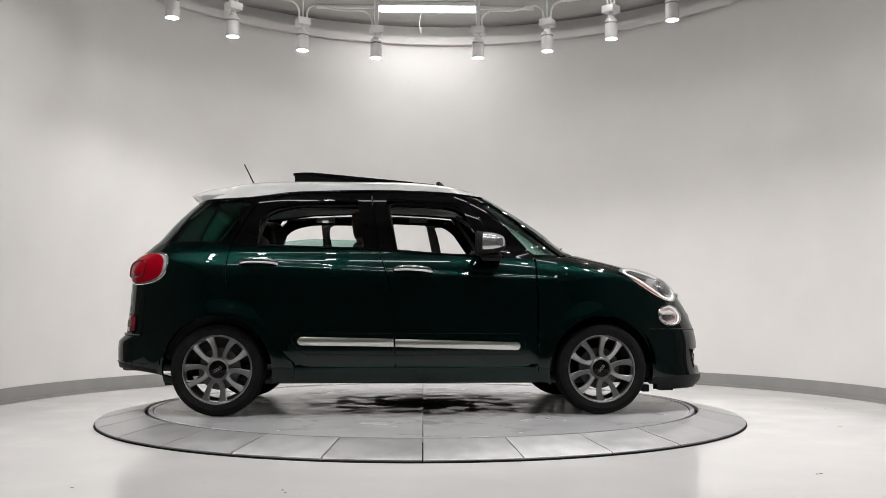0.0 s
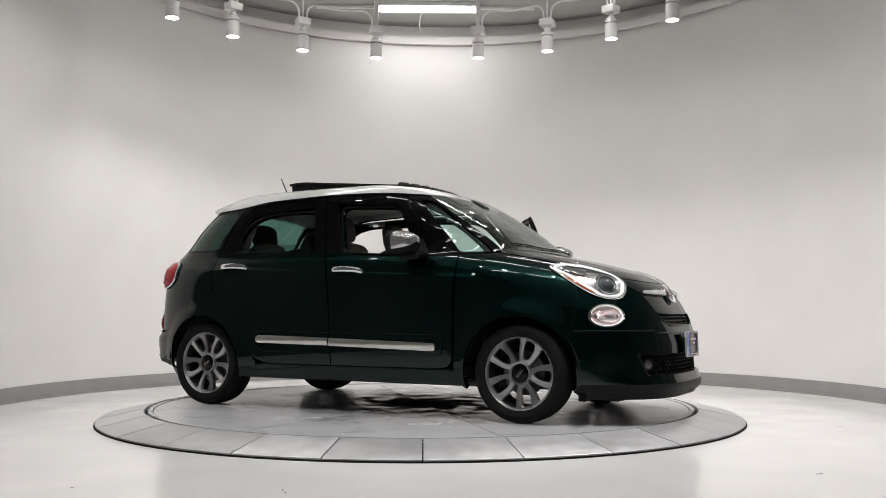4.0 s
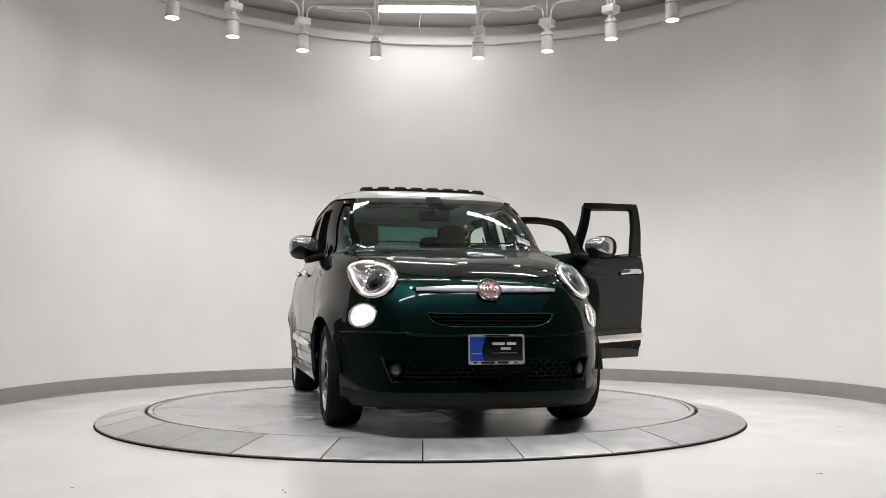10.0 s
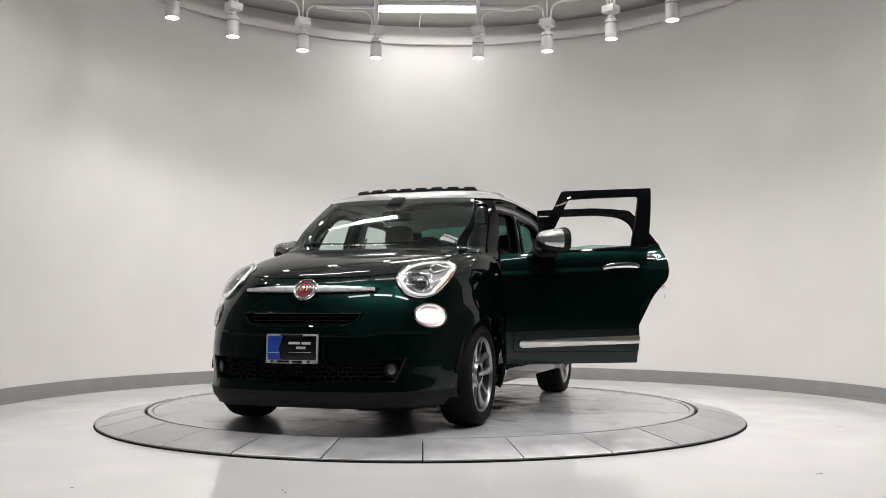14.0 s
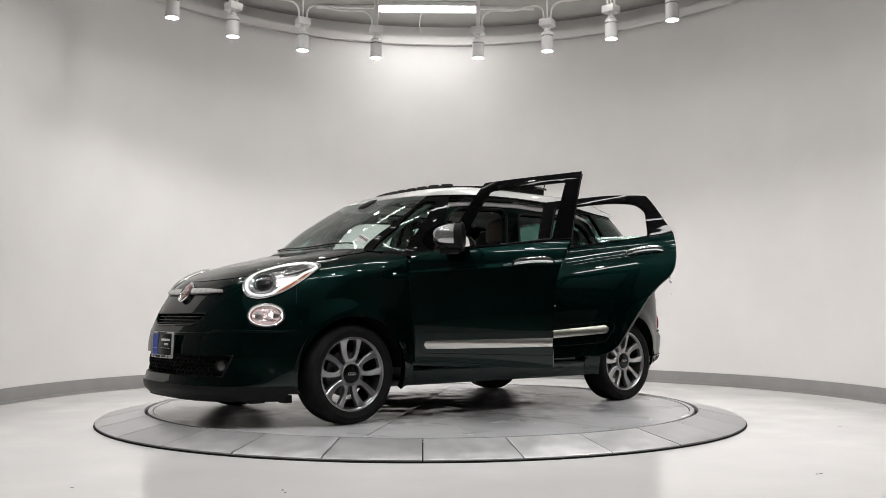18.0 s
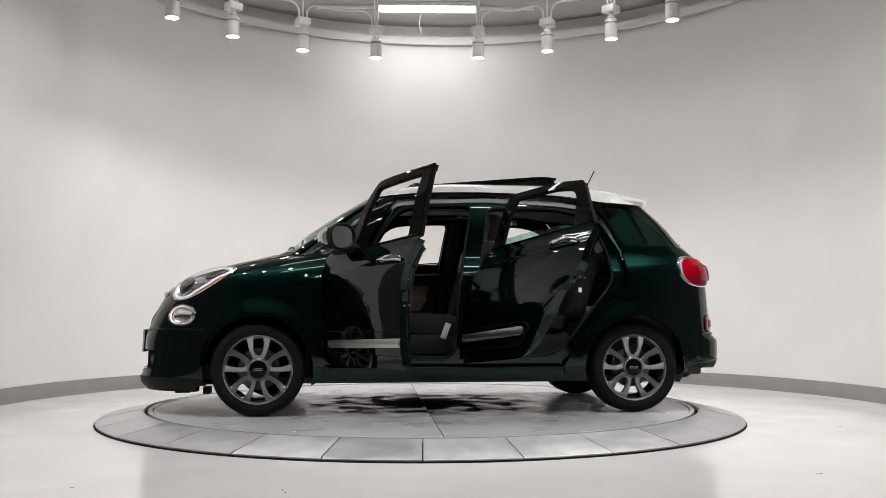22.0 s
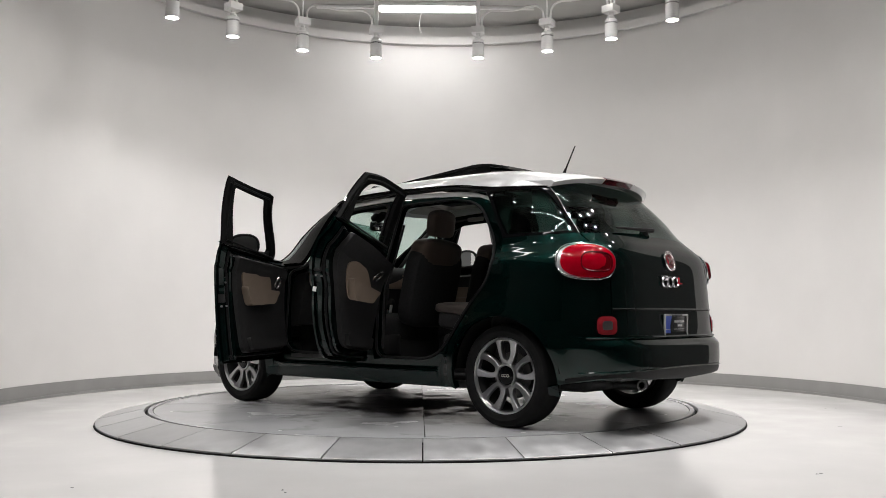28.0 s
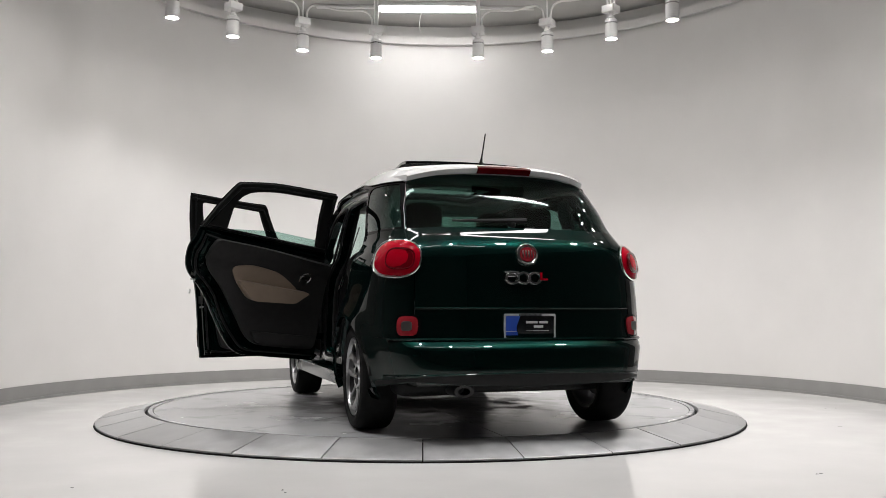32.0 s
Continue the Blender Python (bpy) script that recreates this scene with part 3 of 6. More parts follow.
def build_lamps():
    first = None
    for (x, y), a in zip(SPOT_SPOTS, LAMP_ANGLES):
        if first is None:
            first = build_lamp((x, y), a)
        else:
            copy_thing(first, pose(x, y, LAMP_Z, 0, 0, -a))
    order = sorted(LAMP_ANGLES)
    for k in range(len(order)):
        a0, a1 = order[k], order[(k + 1) % len(order)] + (360 if k == len(order) - 1 else 0)
        if a0 < 0 < a1:
            for a, da in ((a0, -0.32), (a0, 0.32), (a1, -0.32), (a1, 0.32)):
                q = radians(a + da)
                x, y = LAMP_C[0] + LAMP_R * math.sin(q), LAMP_C[1] + LAMP_R * math.cos(q)
                tagged(part("conduit", tube([(x, y, LAMP_Z + 0.335), (x, y, CEIL_Z)], 0.009, 8), M_LAMP), "thin white metal conduit rising from a spotlight", "conduit", "conduits")
            continue
        P = []
        for s, h in ((0.05, 0.335), (0.055, 0.40), (0.07, 0.455), (0.12, 0.50), (0.22, 0.52), (0.5, 0.50), (0.78, 0.52), (0.88, 0.50), (0.93, 0.455), (0.945, 0.40), (0.95, 0.335)):
            a = radians(a0 + (a1 - a0) * s)
            P.append((LAMP_C[0] + LAMP_R * math.sin(a), LAMP_C[1] + LAMP_R * math.cos(a), LAMP_Z + h))
        tagged(part("conduit", tube(curve(P, 4), 0.011, 8), M_LAMP), "thin white metal conduit between spotlights", "conduit", "conduits")
    for k, (x, y) in enumerate(SPOT_SPOTS):
        tagged(part("hanger_rod", tube([(x, y, LAMP_Z + 0.34), (x, y, CEIL_Z)], 0.008, 8), M_LAMP), "thin white rod holding a spotlight", "rod", "hanger rods")
    tagged(part("ceiling_channel", rbox((2.57, 0.05, 0.035), 0.004, at=(0.02, 3.42, CEIL_Z - 0.02)), M_LAMP), "long white metal channel on the ceiling", "channel")
    tagged(part("loose_cable", tube(curve([(-0.02, 3.60, CEIL_Z), (-0.05, 3.63, 4.22), (-0.05, 3.66, 4.14), (-0.03, 3.70, 4.085)], 5), 0.006, 6), M_LAMP), "thin white cable hanging from the ceiling", "cable")
    for tx, ty, tr in TUBES:
        fix = tagged(new("tube_fixture"), "white fluorescent tube fixture, lit", "ceiling light", "tube fixtures")
        part("housing", rbox((1.19, 0.13, 0.05), 0.008), M_LAMP, fix).location = (0, 0, 0.055)
        part("diffuser", rbox((1.15, 0.105, 0.05), 0.02, 3), M_TUBE, fix, "glowing diffuser").location = (0, 0, 0.006)
        part("end_cap", rbox((0.02, 0.11, 0.055), 0.004), M_LAMP, fix).location = (0.585, 0, 0.008)
        part("end_cap", rbox((0.02, 0.11, 0.055), 0.004), M_LAMP, fix).location = (-0.585, 0, 0.008)
        fix.matrix_world = pose(tx, ty, CEIL_Z - 0.08, 0, 0, tr)


disc = build_studio()
build_lamps()


# ---- the car: x forward, y to its left, z up from the plate ----
CAR_Y = -0.0253
car = tagged(new("car"), "small dark green family car, white roof, two doors open", "car")


def both(name, geo, material, label="", sharp=32, parent=None):
    a = part(name, geo, material, parent or car, label, sharp)
    b = part(name, flip_y(geo), material, parent or car, label, sharp)
    return a, b


def arch(cx, a0, a1, r=0.370, n=20):
    return [(cx + r * math.cos(radians(a0 + (a1 - a0) * k / n)), HUB_Z + r * math.sin(radians(a0 + (a1 - a0) * k / n))) for k in range(n + 1)]


def half_width(x, z):
    return float(onto([(x, z)], "side")[0][1])


def level_line(z, a0, a1, n, front=True):
    """Plan points (x, y) of the form at height z, by degrees round the nose or the tail axis at x = 0."""
    r = np.radians(np.linspace(a0, a1, n))
    s = 1 if front else -1
    q = meet(np.stack([np.full(n, -0.5 if z > 1.5 else 0.0), np.zeros(n), np.full(n, z)], 1), np.stack([s * np.cos(r), np.sin(r), np.zeros(n)], 1), 2.8)
    return [(p[0], p[1]) for p in q]


DOOR_F = rounded([(0.737, 1.079), (0.742, 0.8), (0.737, 0.34), (-0.218, 0.338), (-0.228, 0.62), (-0.245, 0.87), (-0.335, 1.128), (-0.203, 1.116), (0.318, 1.089)], [0, 0.2, 0.09, 0.012, 0.2, 0.2, 0, 0.2, 0.2])
DOOR_R = rounded([(-0.345, 1.130), (-0.255, 0.87), (-0.238, 0.62), (-0.228, 0.338), (-0.90, 0.342), (-1.035, 0.53), (-1.19, 0.745), (-1.35, 0.87), (-1.372, 1.02), (-1.347, 1.164), (-1.05, 1.151)], [0, 0.2, 0.2, 0.012, 0.12, 0.1, 0.2, 0.12, 0.1, 0, 0.3])
FRAME_F = rounded([(0.53, 1.086), (0.262, 1.522), (-0.392, 1.556), (-0.335, 1.13)], [0, 0.018, 0.004, 0])
HOLE_F = rounded([(0.425, 1.105), (0.218, 1.474), (-0.295, 1.503), (-0.21, 1.127)], [0.01, 0.02, 0.025, 0.02])
FRAME_R = rounded([(-0.345, 1.133), (-0.400, 1.548), (-0.90, 1.532), (-1.165, 1.486), (-1.222, 1.40), (-1.347, 1.166)], [0, 0.004, 0.2, 0.02, 0.08, 0])
HOLE_R = rounded([(-0.440, 1.15), (-0.488, 1.495), (-0.90, 1.478), (-1.08, 1.44), (-1.155, 1.365), (-1.168, 1.167)], [0.02, 0.02, 0.2, 0.1, 0.06, 0.02])
WS_SIDE = [(0.99, 1.118), (0.80, 1.262), (0.56, 1.424), (0.46, 1.492), (0.40, 1.530)]
DP_SIDE = [(-1.83, 1.182), (-1.745, 1.29), (-1.655, 1.405), (-1.565, 1.495)]
ROOF_SIDE = [(0.40, 1.530), (0.25, 1.541), (0.10, 1.552), (-0.1, 1.559), (-0.4, 1.563), (-0.9, 1.546), (-1.12, 1.518), (-1.28, 1.502), (-1.565, 1.495)]
HOOD_SIDE = [(0.995, 1.100), (1.25, 1.052), (1.42, 1.005), (1.50, 0.968)]
SEAM_F = [(1.50, 0.968), (1.53, 0.90), (1.555, 0.75), (1.535, 0.62)]


GRILLE = rounded([(-21.5, 0.700), (-19.5, 0.652), (-15, 0.622), (15, 0.622), (19.5, 0.652), (21.5, 0.700)], [0.6, 2, 3, 3, 2, 0.6])


def build_shell():
    # fenders
    fender = dense(HOOD_SIDE + SEAM_F[1:] + arch(AXLE_F, 40, 184) + [(0.752, 0.29), (0.757, 0.5), (0.757, 0.8), (0.748, 1.079), (0.80, 1.088)], (0.04, 0.04))
    both("fender", panel(fender), M_PAINT)
    # bumper with the nose
    seam = to_nose(curve(SEAM_F, 5), "side")
    a_seam = seam[0]
    hood_front = curve([(a_seam[0], a_seam[1]), (46, 0.957), (36, 0.938), (27, 0.918), (14, 0.907), (0, 0.904)], 5)
    arc_l = to_nose(list(reversed(arch(AXLE_F, -16, 40))))
    low = arc_l[-1]
    half = hood_front[::-1] + seam[1:] + arc_l + [(low[0] * 0.8, 0.215), (low[0] * 0.5, 0.22), (0, 0.222)]
    full = half + [(-a, z) for a, z in reversed(half[1:-1])]
    slot = GRILLE
    intake = rounded([(-34.5, 0.447), (-31, 0.316), (31, 0.316), (34.5, 0.447)], 0.03)
    part("front_bumper", panel(full, "nose", holes=[slot, intake, scaled(DAY, 0.97), [(-a, z) for a, z in scaled(DAY, 0.97)]]), M_PAINT, car)
    part("upper_grille", panel(ellipse(0, 0.664, 22.5, 0.05, 0, 30, 3.2), "nose", off=-0.045, th=0.01), M_PLASTIC, car)
    for z in (0.640, 0.660, 0.682):
        w = 16.2 + (z - 0.625) * 55
        part("grille_slat", bead([(a, z) for a in np.linspace(-w, w, 30)], "nose", -0.016, 0.012, 0.55, False), M_BLACK, car)
    part("lower_grille", panel([(-37, 0.30), (37, 0.30), (37, 0.46), (-37, 0.46)], "nose", off=-0.05, th=0.01), M_GAP, car)
    part("bumper_lip", panel(rounded([(-56, 0.215), (56, 0.215), (54, 0.262), (-54, 0.262)], 0.01), "nose", off=0.004, th=0.03), M_PLASTIC, car, "black plastic bumper lip")
    part("chin_spoiler", panel([(-50, 0.168), (50, 0.168), (52, 0.215), (-52, 0.215)], "nose", off=0.004, th=0.05), M_PLASTIC, car, "black plastic chin lip")
    # hood
    hood_l = [(x, half_width(x, z)) for x, z in curve(HOOD_SIDE, 6)]
    front_l = [(p[0], p[1]) for p in onto(hood_front, "nose")]
    rear_l = [(x, y) for x, y in level_line(1.108, 0, 80, 60) if y < hood_l[0][1] - 0.01]
    halfp = rear_l + hood_l + front_l[1:]
    part("hood", panel(halfp + [(x, -y) for x, y in reversed(halfp[1:-1])], "top", off=0.003), M_PAINT, car)
    # cowl and windscreen
    ws_l = [(x, half_width(x, z)) for x, z in curve(WS_SIDE, 6)]
    base_l = [(x, y) for x, y in level_line(1.132, 0, 80, 60) if y < ws_l[0][1] - 0.01]
    top_l = [(x, y) for x, y in level_line(1.537, 0, 85, 60) if y < ws_l[-1][1] - 0.01]
    part("cowl", panel(rear_l + [(0.99, hood_l[0][1])] + [ws_l[0]] + base_l[::-1] + [(x, -y) for x, y in base_l[1:]] + [(ws_l[0][0], -ws_l[0][1]), (0.99, -hood_l[0][1])] + [(x, -y) for x, y in rear_l[:0:-1]], "top", off=-0.004), M_PLASTIC, car)
    hw = base_l + ws_l + top_l[::-1]
    glassp = hw + [(x, -y) for x, y in reversed(hw[1:-1])]
    ws = part("windscreen", panel(glassp, "top", off=-0.001, th=0.005), M_GLASS, car, "clear laminated windscreen")
    ws.visible_shadow = False
    # roof with the open sunroof
    roof_l = top_l + [(x, half_width(x, z)) for x, z in curve(ROOF_SIDE, 6)]
    rear_top = [(x, y) for x, y in level_line(1.552, 85, 0, 60, False) if y < roof_l[-1][1] - 0.005]
    halfr = roof_l + rear_top
    sun = rounded([(0.10, -0.40), (0.10, 0.40), (-0.66, 0.40), (-0.66, -0.40)], 0.06)
    part("roof", panel(halfr + [(x, -y) for x, y in reversed(halfr[1:-1])], "top", holes=[sun], th=0.03), M_WHITE, car, "white painted roof")
    # sides above the belt
    door_line = [(0.535, 1.080), (0.40, 1.303), (0.266, 1.526), (-0.396, 1.559), (-0.65, 1.546), (-0.90, 1.535), (-1.06, 1.512), (-1.168, 1.491), (-1.228, 1.404), (-1.29, 1.29), (-1.353, 1.170)]
    upper = [(0.80, 1.082)] + WS_SIDE + ROOF_SIDE[1:] + DP_SIDE[::-1][1:] + door_line[::-1]
    qf = rounded([(0.735, 1.112), (0.581, 1.278), (0.457, 1.407), (0.372, 1.492), (0.440, 1.490), (0.585, 1.400), (0.785, 1.234), (0.950, 1.110)], [0.02, 0.1, 0.1, 0.02, 0.02, 0.1, 0.1, 0.02])
    qr = rounded([(-1.375, 1.19), (-1.31, 1.29), (-1.245, 1.42), (-1.22, 1.472), (-1.29, 1.486), (-1.545, 1.481), (-1.638, 1.40), (-1.725, 1.29), (-1.80, 1.195)], [0.01, 0.1, 0.05, 0.02, 0.03, 0.015, 0.1, 0.1, 0.01])
    both("side_frame", panel(upper, "side", off=-0.002, holes=[qf, qr], th=0.03), M_BLACK)
    for ob in both("front_quarter_glass", panel(qf, "side", off=-0.010, th=0.004), M_TINT):
        ob.visible_shadow = False
    for ob in both("rear_quarter_glass", panel(qr, "side", off=-0.006, th=0.004, cell=(0.03, 0.03)), M_PRIVACY):
        ob.visible_shadow = False
    # rear quarters
    corner = [(36, 0.556), (36, 0.9), (37.5, 1.06), (41.3, 1.13), (43.6, 1.18)]
    q_side = [(-0.905, 0.348), (-1.04, 0.533), (-1.195, 0.748), (-1.356, 0.87), (-1.378, 1.02), (-1.353, 1.168), (-1.83, 1.18)]
    open_edge = []
    rq = rounded(q_side, [0, 0.1, 0.2, 0.12, 0.1, 0, 0])
    for k in range(len(rq) - 1):
        a, b = rq[k], rq[k + 1]
        n = max(1, int(math.hypot(b[0] - a[0], b[1] - a[1]) / 0.04))
        open_edge += [(a[0] + (b[0] - a[0]) * j / n, a[1] + (b[1] - a[1]) * j / n) for j in range(n)]
    open_edge.append(rq[-1])
    arch_q = arch(AXLE_R, 135.5, -8)
    poly = to_tail(open_edge) + corner[::-1][1:] + to_tail(arch_q) + to_tail([(-0.905, 0.27)])
    both("rear_quarter", panel(poly, "tail"), M_PAINT)
    # tailgate, its glass, bumper
    gate = [(-36.4 + 0.8, 0.562), (35.6, 0.562), (35.6, 0.9), (37.1, 1.06), (40.9, 1.13), (43.2, 1.18), (20, 1.188), (0, 1.19), (-20, 1.188), (-43.2, 1.18), (-40.9, 1.13), (-37.1, 1.06), (-35.6, 0.9)]
    part("tailgate", panel(gate, "tail"), M_PAINT, car)
    dp = to_tail(curve(DP_SIDE, 5))
    top_a = dp[-1]
    halfg = [(0, 1.193), (20, 1.191), (43.0, 1.183)] + dp[1:] + [(top_a[0] * 0.8, 1.535), (top_a[0] * 0.5, 1.548), (0, 1.55)]
    rg = part("rear_glass", panel(halfg + [(-a, z) for a, z in reversed(halfg[1:-1])], "tail", off=-0.002, th=0.005), M_PRIVACY, car, "tinted rear window")
    rg.visible_shadow = False
    bump_l = to_tail(arch(AXLE_R, 135, 196))
    halfb = [(0, 0.55), (36, 0.55)] + bump_l + [(62, 0.235), (52, 0.285), (36, 0.325), (20, 0.31), (0, 0.297)]
    part("rear_bumper", panel(halfb + [(-a, z) for a, z in reversed(halfb[1:-1])], "tail"), M_PAINT, car)
    # sills
    sill = arch(AXLE_F, 184, 196, n=4) + [(0.80, 0.236), (-1.02, 0.238)] + arch(AXLE_R, -14, -8, n=4) + [(-0.90, 0.275), (-0.90, 0.335), (0.70, 0.333), (0.745, 0.345), (0.752, 0.288)]
    both("sill_edge", bead([(x, 0.331) for x in np.linspace(0.73, -0.89, 40)], "side", 0.004, 0.010, 0.8, False), M_PAINT)
    both("sill", panel(sill, "side", off=-0.002, th=0.04), M_PAINT)
    # inner body sides with the door openings
    ap_f = rounded([(0.68, 1.05), (0.66, 0.42), (-0.13, 0.385), (-0.17, 0.9), (-0.28, 1.49), (0.235, 1.475), (0.53, 1.07)], [0.05, 0.12, 0.08, 0.2, 0.06, 0.1, 0.05])
    ap_r = rounded([(-0.40, 1.47), (-0.32, 1.0), (-0.31, 0.40), (-0.86, 0.40), (-1.10, 0.72), (-1.28, 0.93), (-1.27, 1.15), (-1.12, 1.42), (-0.9, 1.475)], [0.05, 0.1, 0.08, 0.14, 0.2, 0.1, 0.1, 0.1, 0.1])
    inner = [(0.75, 0.26), (0.75, 1.07), (0.56, 1.09), (0.27, 1.53), (-0.4, 1.555), (-1.12, 1.52), (-1.36, 1.16), (-1.37, 0.9), (-1.05, 0.56), (-0.92, 0.27)]
    both("door_frame", panel(inner, "side", off=-0.055, th=0.05, holes=[ap_f, ap_r]), M_PAINT)
    rail = [(0.30, 1.492), (0.262, 1.522), (0.1, 1.533), (-0.396, 1.552), (-0.65, 1.54), (-0.90, 1.529), (-1.06, 1.506), (-1.16, 1.472), (-1.185, 1.44)]
    both("roof_rail", panel(rail + [(x - 0.03 * (x < -1), z - 0.034) for x, z in reversed(rail)], "side", off=-0.046, th=0.010), M_WHITE, "white painted roof rail over the doors")


def rail_lining():
    rail = [(0.262, 1.522), (0.1, 1.533), (-0.396, 1.552), (-0.65, 1.54), (-0.90, 1.529), (-1.06, 1.506), (-1.16, 1.472)]
    both("cant_rail_lining", panel([(x, z + 0.004) for x, z in rail] + [(x, z - 0.050) for x, z in reversed(rail)], "side", off=-0.062, th=0.015), M_TRIMGREY, "grey lining over the doors")


def loop_spoke():
    """One flat loop of the wheel: a tapering plate with a long oval opening and chamfered edges. Radius along z, face towards +y."""
    half = curve([(0.090, 0.2165), (0.077, 0.19), (0.070, 0.16), (0.062, 0.13), (0.050, 0.10), (0.040, 0.080), (0.034, 0.060)], 4)
    outer = [(-u, r) for u, r in half] + [(u, r) for u, r in reversed(half)]
    hole = rounded([(0.030, 0.2105), (0.035, 0.19), (0.034, 0.155), (0.028, 0.122), (0.016, 0.098), (0.0, 0.0905), (-0.016, 0.098), (-0.028, 0.122), (-0.034, 0.155), (-0.035, 0.19), (-0.030, 0.2105)], 0.012, 3)

    def face(u, r):
        return 0.071 + 0.020 * max(0.0, (r - 0.07) / 0.145) ** 1.6 - 2.2 * u * u * (1 if r < 0.2 else 0.7)

    def loops(poly, grow, d0, d1, d2):
        a = poly if area2(poly) > 0 else poly[::-1]
        L = len(a)
        lo = inset(a, grow)
        V = [(u, face(*p) - d0, r) for p, (u, r) in zip(a, lo)] + [(u, face(u, r) - d1, r) for u, r in a] + [(u, face(u, r) - d2, r) for u, r in a]
        F = []
        for j in range(2):
            for i in range(L):
                k = (i + 1) % L
                q = (j * L + i, j * L + k, (j + 1) * L + k, (j + 1) * L + i)
                F.append(q if grow < 0 else q[::-1])
        return V, F, lo
    vo, fo, inner_o = loops(outer, 0.004, 0.0, 0.004, 0.034)
    vh, fh, inner_h = loops(hole, -0.004, 0.0, 0.004, 0.034)
    pts, faces = sheet(inner_o, (0.012, 0.012), [inner_h])
    f = faces[0]
    p = [pts[i] for i in f]
    if area2(p) > 0:
        faces = [tuple(reversed(q)) for q in faces]
    return join(([(u, face(u, r), r) for u, r in pts], faces), (vo, fo), (vh, fh))


def build_wheels():
    """Wheel with its face towards +y."""
    tread = [(0.228, 0.085), (0.238, 0.103), (0.270, 0.112), (0.296, 0.104), (0.308, 0.090), (0.313, 0.06), (0.3145, 0.0), (0.313, -0.06), (0.308, -0.09), (0.296, -0.104), (0.270, -0.112), (0.238, -0.103), (0.228, -0.085)]
    tyre = lathe([(r, -h) for r, h in tread], 64, "y")
    grooves = []
    for h in (-0.045, -0.015, 0.018, 0.048):
        grooves.append(lathe([(0.3150, h - 0.004), (0.3155, h), (0.3150, h + 0.004)], 64, "y"))
    lip = lathe([(0.217, -0.078), (0.221, -0.094), (0.226, -0.100), (0.232, -0.098), (0.232, -0.090)], 64, "y")
    barrel = lathe([(0.219, -0.082), (0.213, -0.04), (0.200, 0.03), (0.205, 0.09), (0.228, 0.095)], 64, "y")
    spoke = loop_spoke()
    spokes = [moved(spoke, Matrix.Rotation(radians(72 * k), 4, "Y")) for k in range(5)]
    hub = lathe([(0.0, -0.066), (0.058, -0.068), (0.062, -0.080), (0.070, -0.081), (0.076, -0.072), (0.080, -0.035), (0.078, 0.0), (0.0, 0.0)], 40, "y")
    capg = lathe([(0.0, -0.084), (0.046, -0.082), (0.057, -0.076), (0.060, -0.064)], 36, "y")
    emblem = join(*[moved(torus(0.0095, 0.0018, 20, 6, 0.8), Matrix.Translation((x, 0.0835, 0)) @ Matrix.Rotation(radians(90), 4, "X")) for x in (-0.019, 0.0, 0.019)])
    rotor = lathe([(0.0, -0.005), (0.14, -0.005), (0.142, 0.0), (0.142, 0.02), (0.0, 0.02)], 40, "y")
    meshes = None
    for x, y, turn in ((AXLE_F, HUB_Y - 0.043, 0), (AXLE_R, HUB_Y - 0.045, 0), (AXLE_F, -HUB_Y + 0.043, 50), (AXLE_R, -HUB_Y + 0.045, 30)):
        wheel = part("wheel", join(lip, hub, *spokes) if meshes is None else meshes[0], M_ALLOY, car, "five-loop silver alloy wheel", sharp=40)
        ty = part("tyre", tyre if meshes is None else meshes[1], M_RUBBER, wheel, "black low-profile tyre")
        cp = part("centre_cap", capg if meshes is None else meshes[2], M_BLACK, wheel, "black centre cap")
        ro = part("brake_disc", rotor if meshes is None else meshes[3], M_DISCROTOR, wheel)
        # Barrel coloured dark in place of the shadow behind the spokes.
        ba = part("barrel", barrel if meshes is None else meshes[4], M_DARKMETAL, wheel, "inner barrel, coloured dark for the shade within")
        bars = part("cap_emblem", emblem if meshes is None else meshes[5], M_SATIN, wheel, "three small bright rings")
        meshes = meshes or [wheel.data, ty.data, cp.data, ro.data, ba.data, bars.data]
        wheel.matrix_local = pose(x, y, HUB_Z, 0, turn, 0 if y > 0 else 180)


def build_under():
    part("floor_pan", rbox((2.95, 1.5, 0.05), 0.02, at=(-0.1, 0, 0.235)), M_DARKMETAL, car)
    part("rear_pan", rbox((0.5, 1.3, 0.05), 0.02, at=(-1.85, 0, 0.32)), M_DARKMETAL, car)
    part("engine_bay", rbox((0.95, 1.1, 0.6), 0.05, at=(1.3, 0, 0.52)), M_DARKMETAL, car)
    for x in (AXLE_F, AXLE_R):
        liner = lathe([(0.392, 0.0), (0.392, 0.28)], 24, "y", arc=(4, 176))
        back = lathe([(0.0, 0.28), (0.393, 0.28)], 24, "y", arc=(4, 176))
        geo = moved(join(liner, back), Matrix.Translation((x, 0.84, HUB_Z)))
        both("wheel_liner", geo, M_GAP)



# ---- outer details of the car ----
def on_form(points, way, off=0.0):
    q = onto(points, way)
    q = q + normals_at(q) * off
    q[:, 2] -= BODY_DROP
    return [tuple(p) for p in q]


def bead(outline, way, off, r, flat=1.0, closed=True, n=8):
    """A round bead along an outline on the form."""
    return tube(on_form(outline, way, off), r, n, closed, flat)


def facing(p, n, up=(0, 0, 1)):
    """Pose at p whose z axis points along n."""
    z = Vector(n).normalized()
    x = Vector(up).cross(z).normalized()
    y = z.cross(x)
    m = Matrix((x, y, z)).transposed().to_4x4()
    m.translation = Vector(p)
    return m


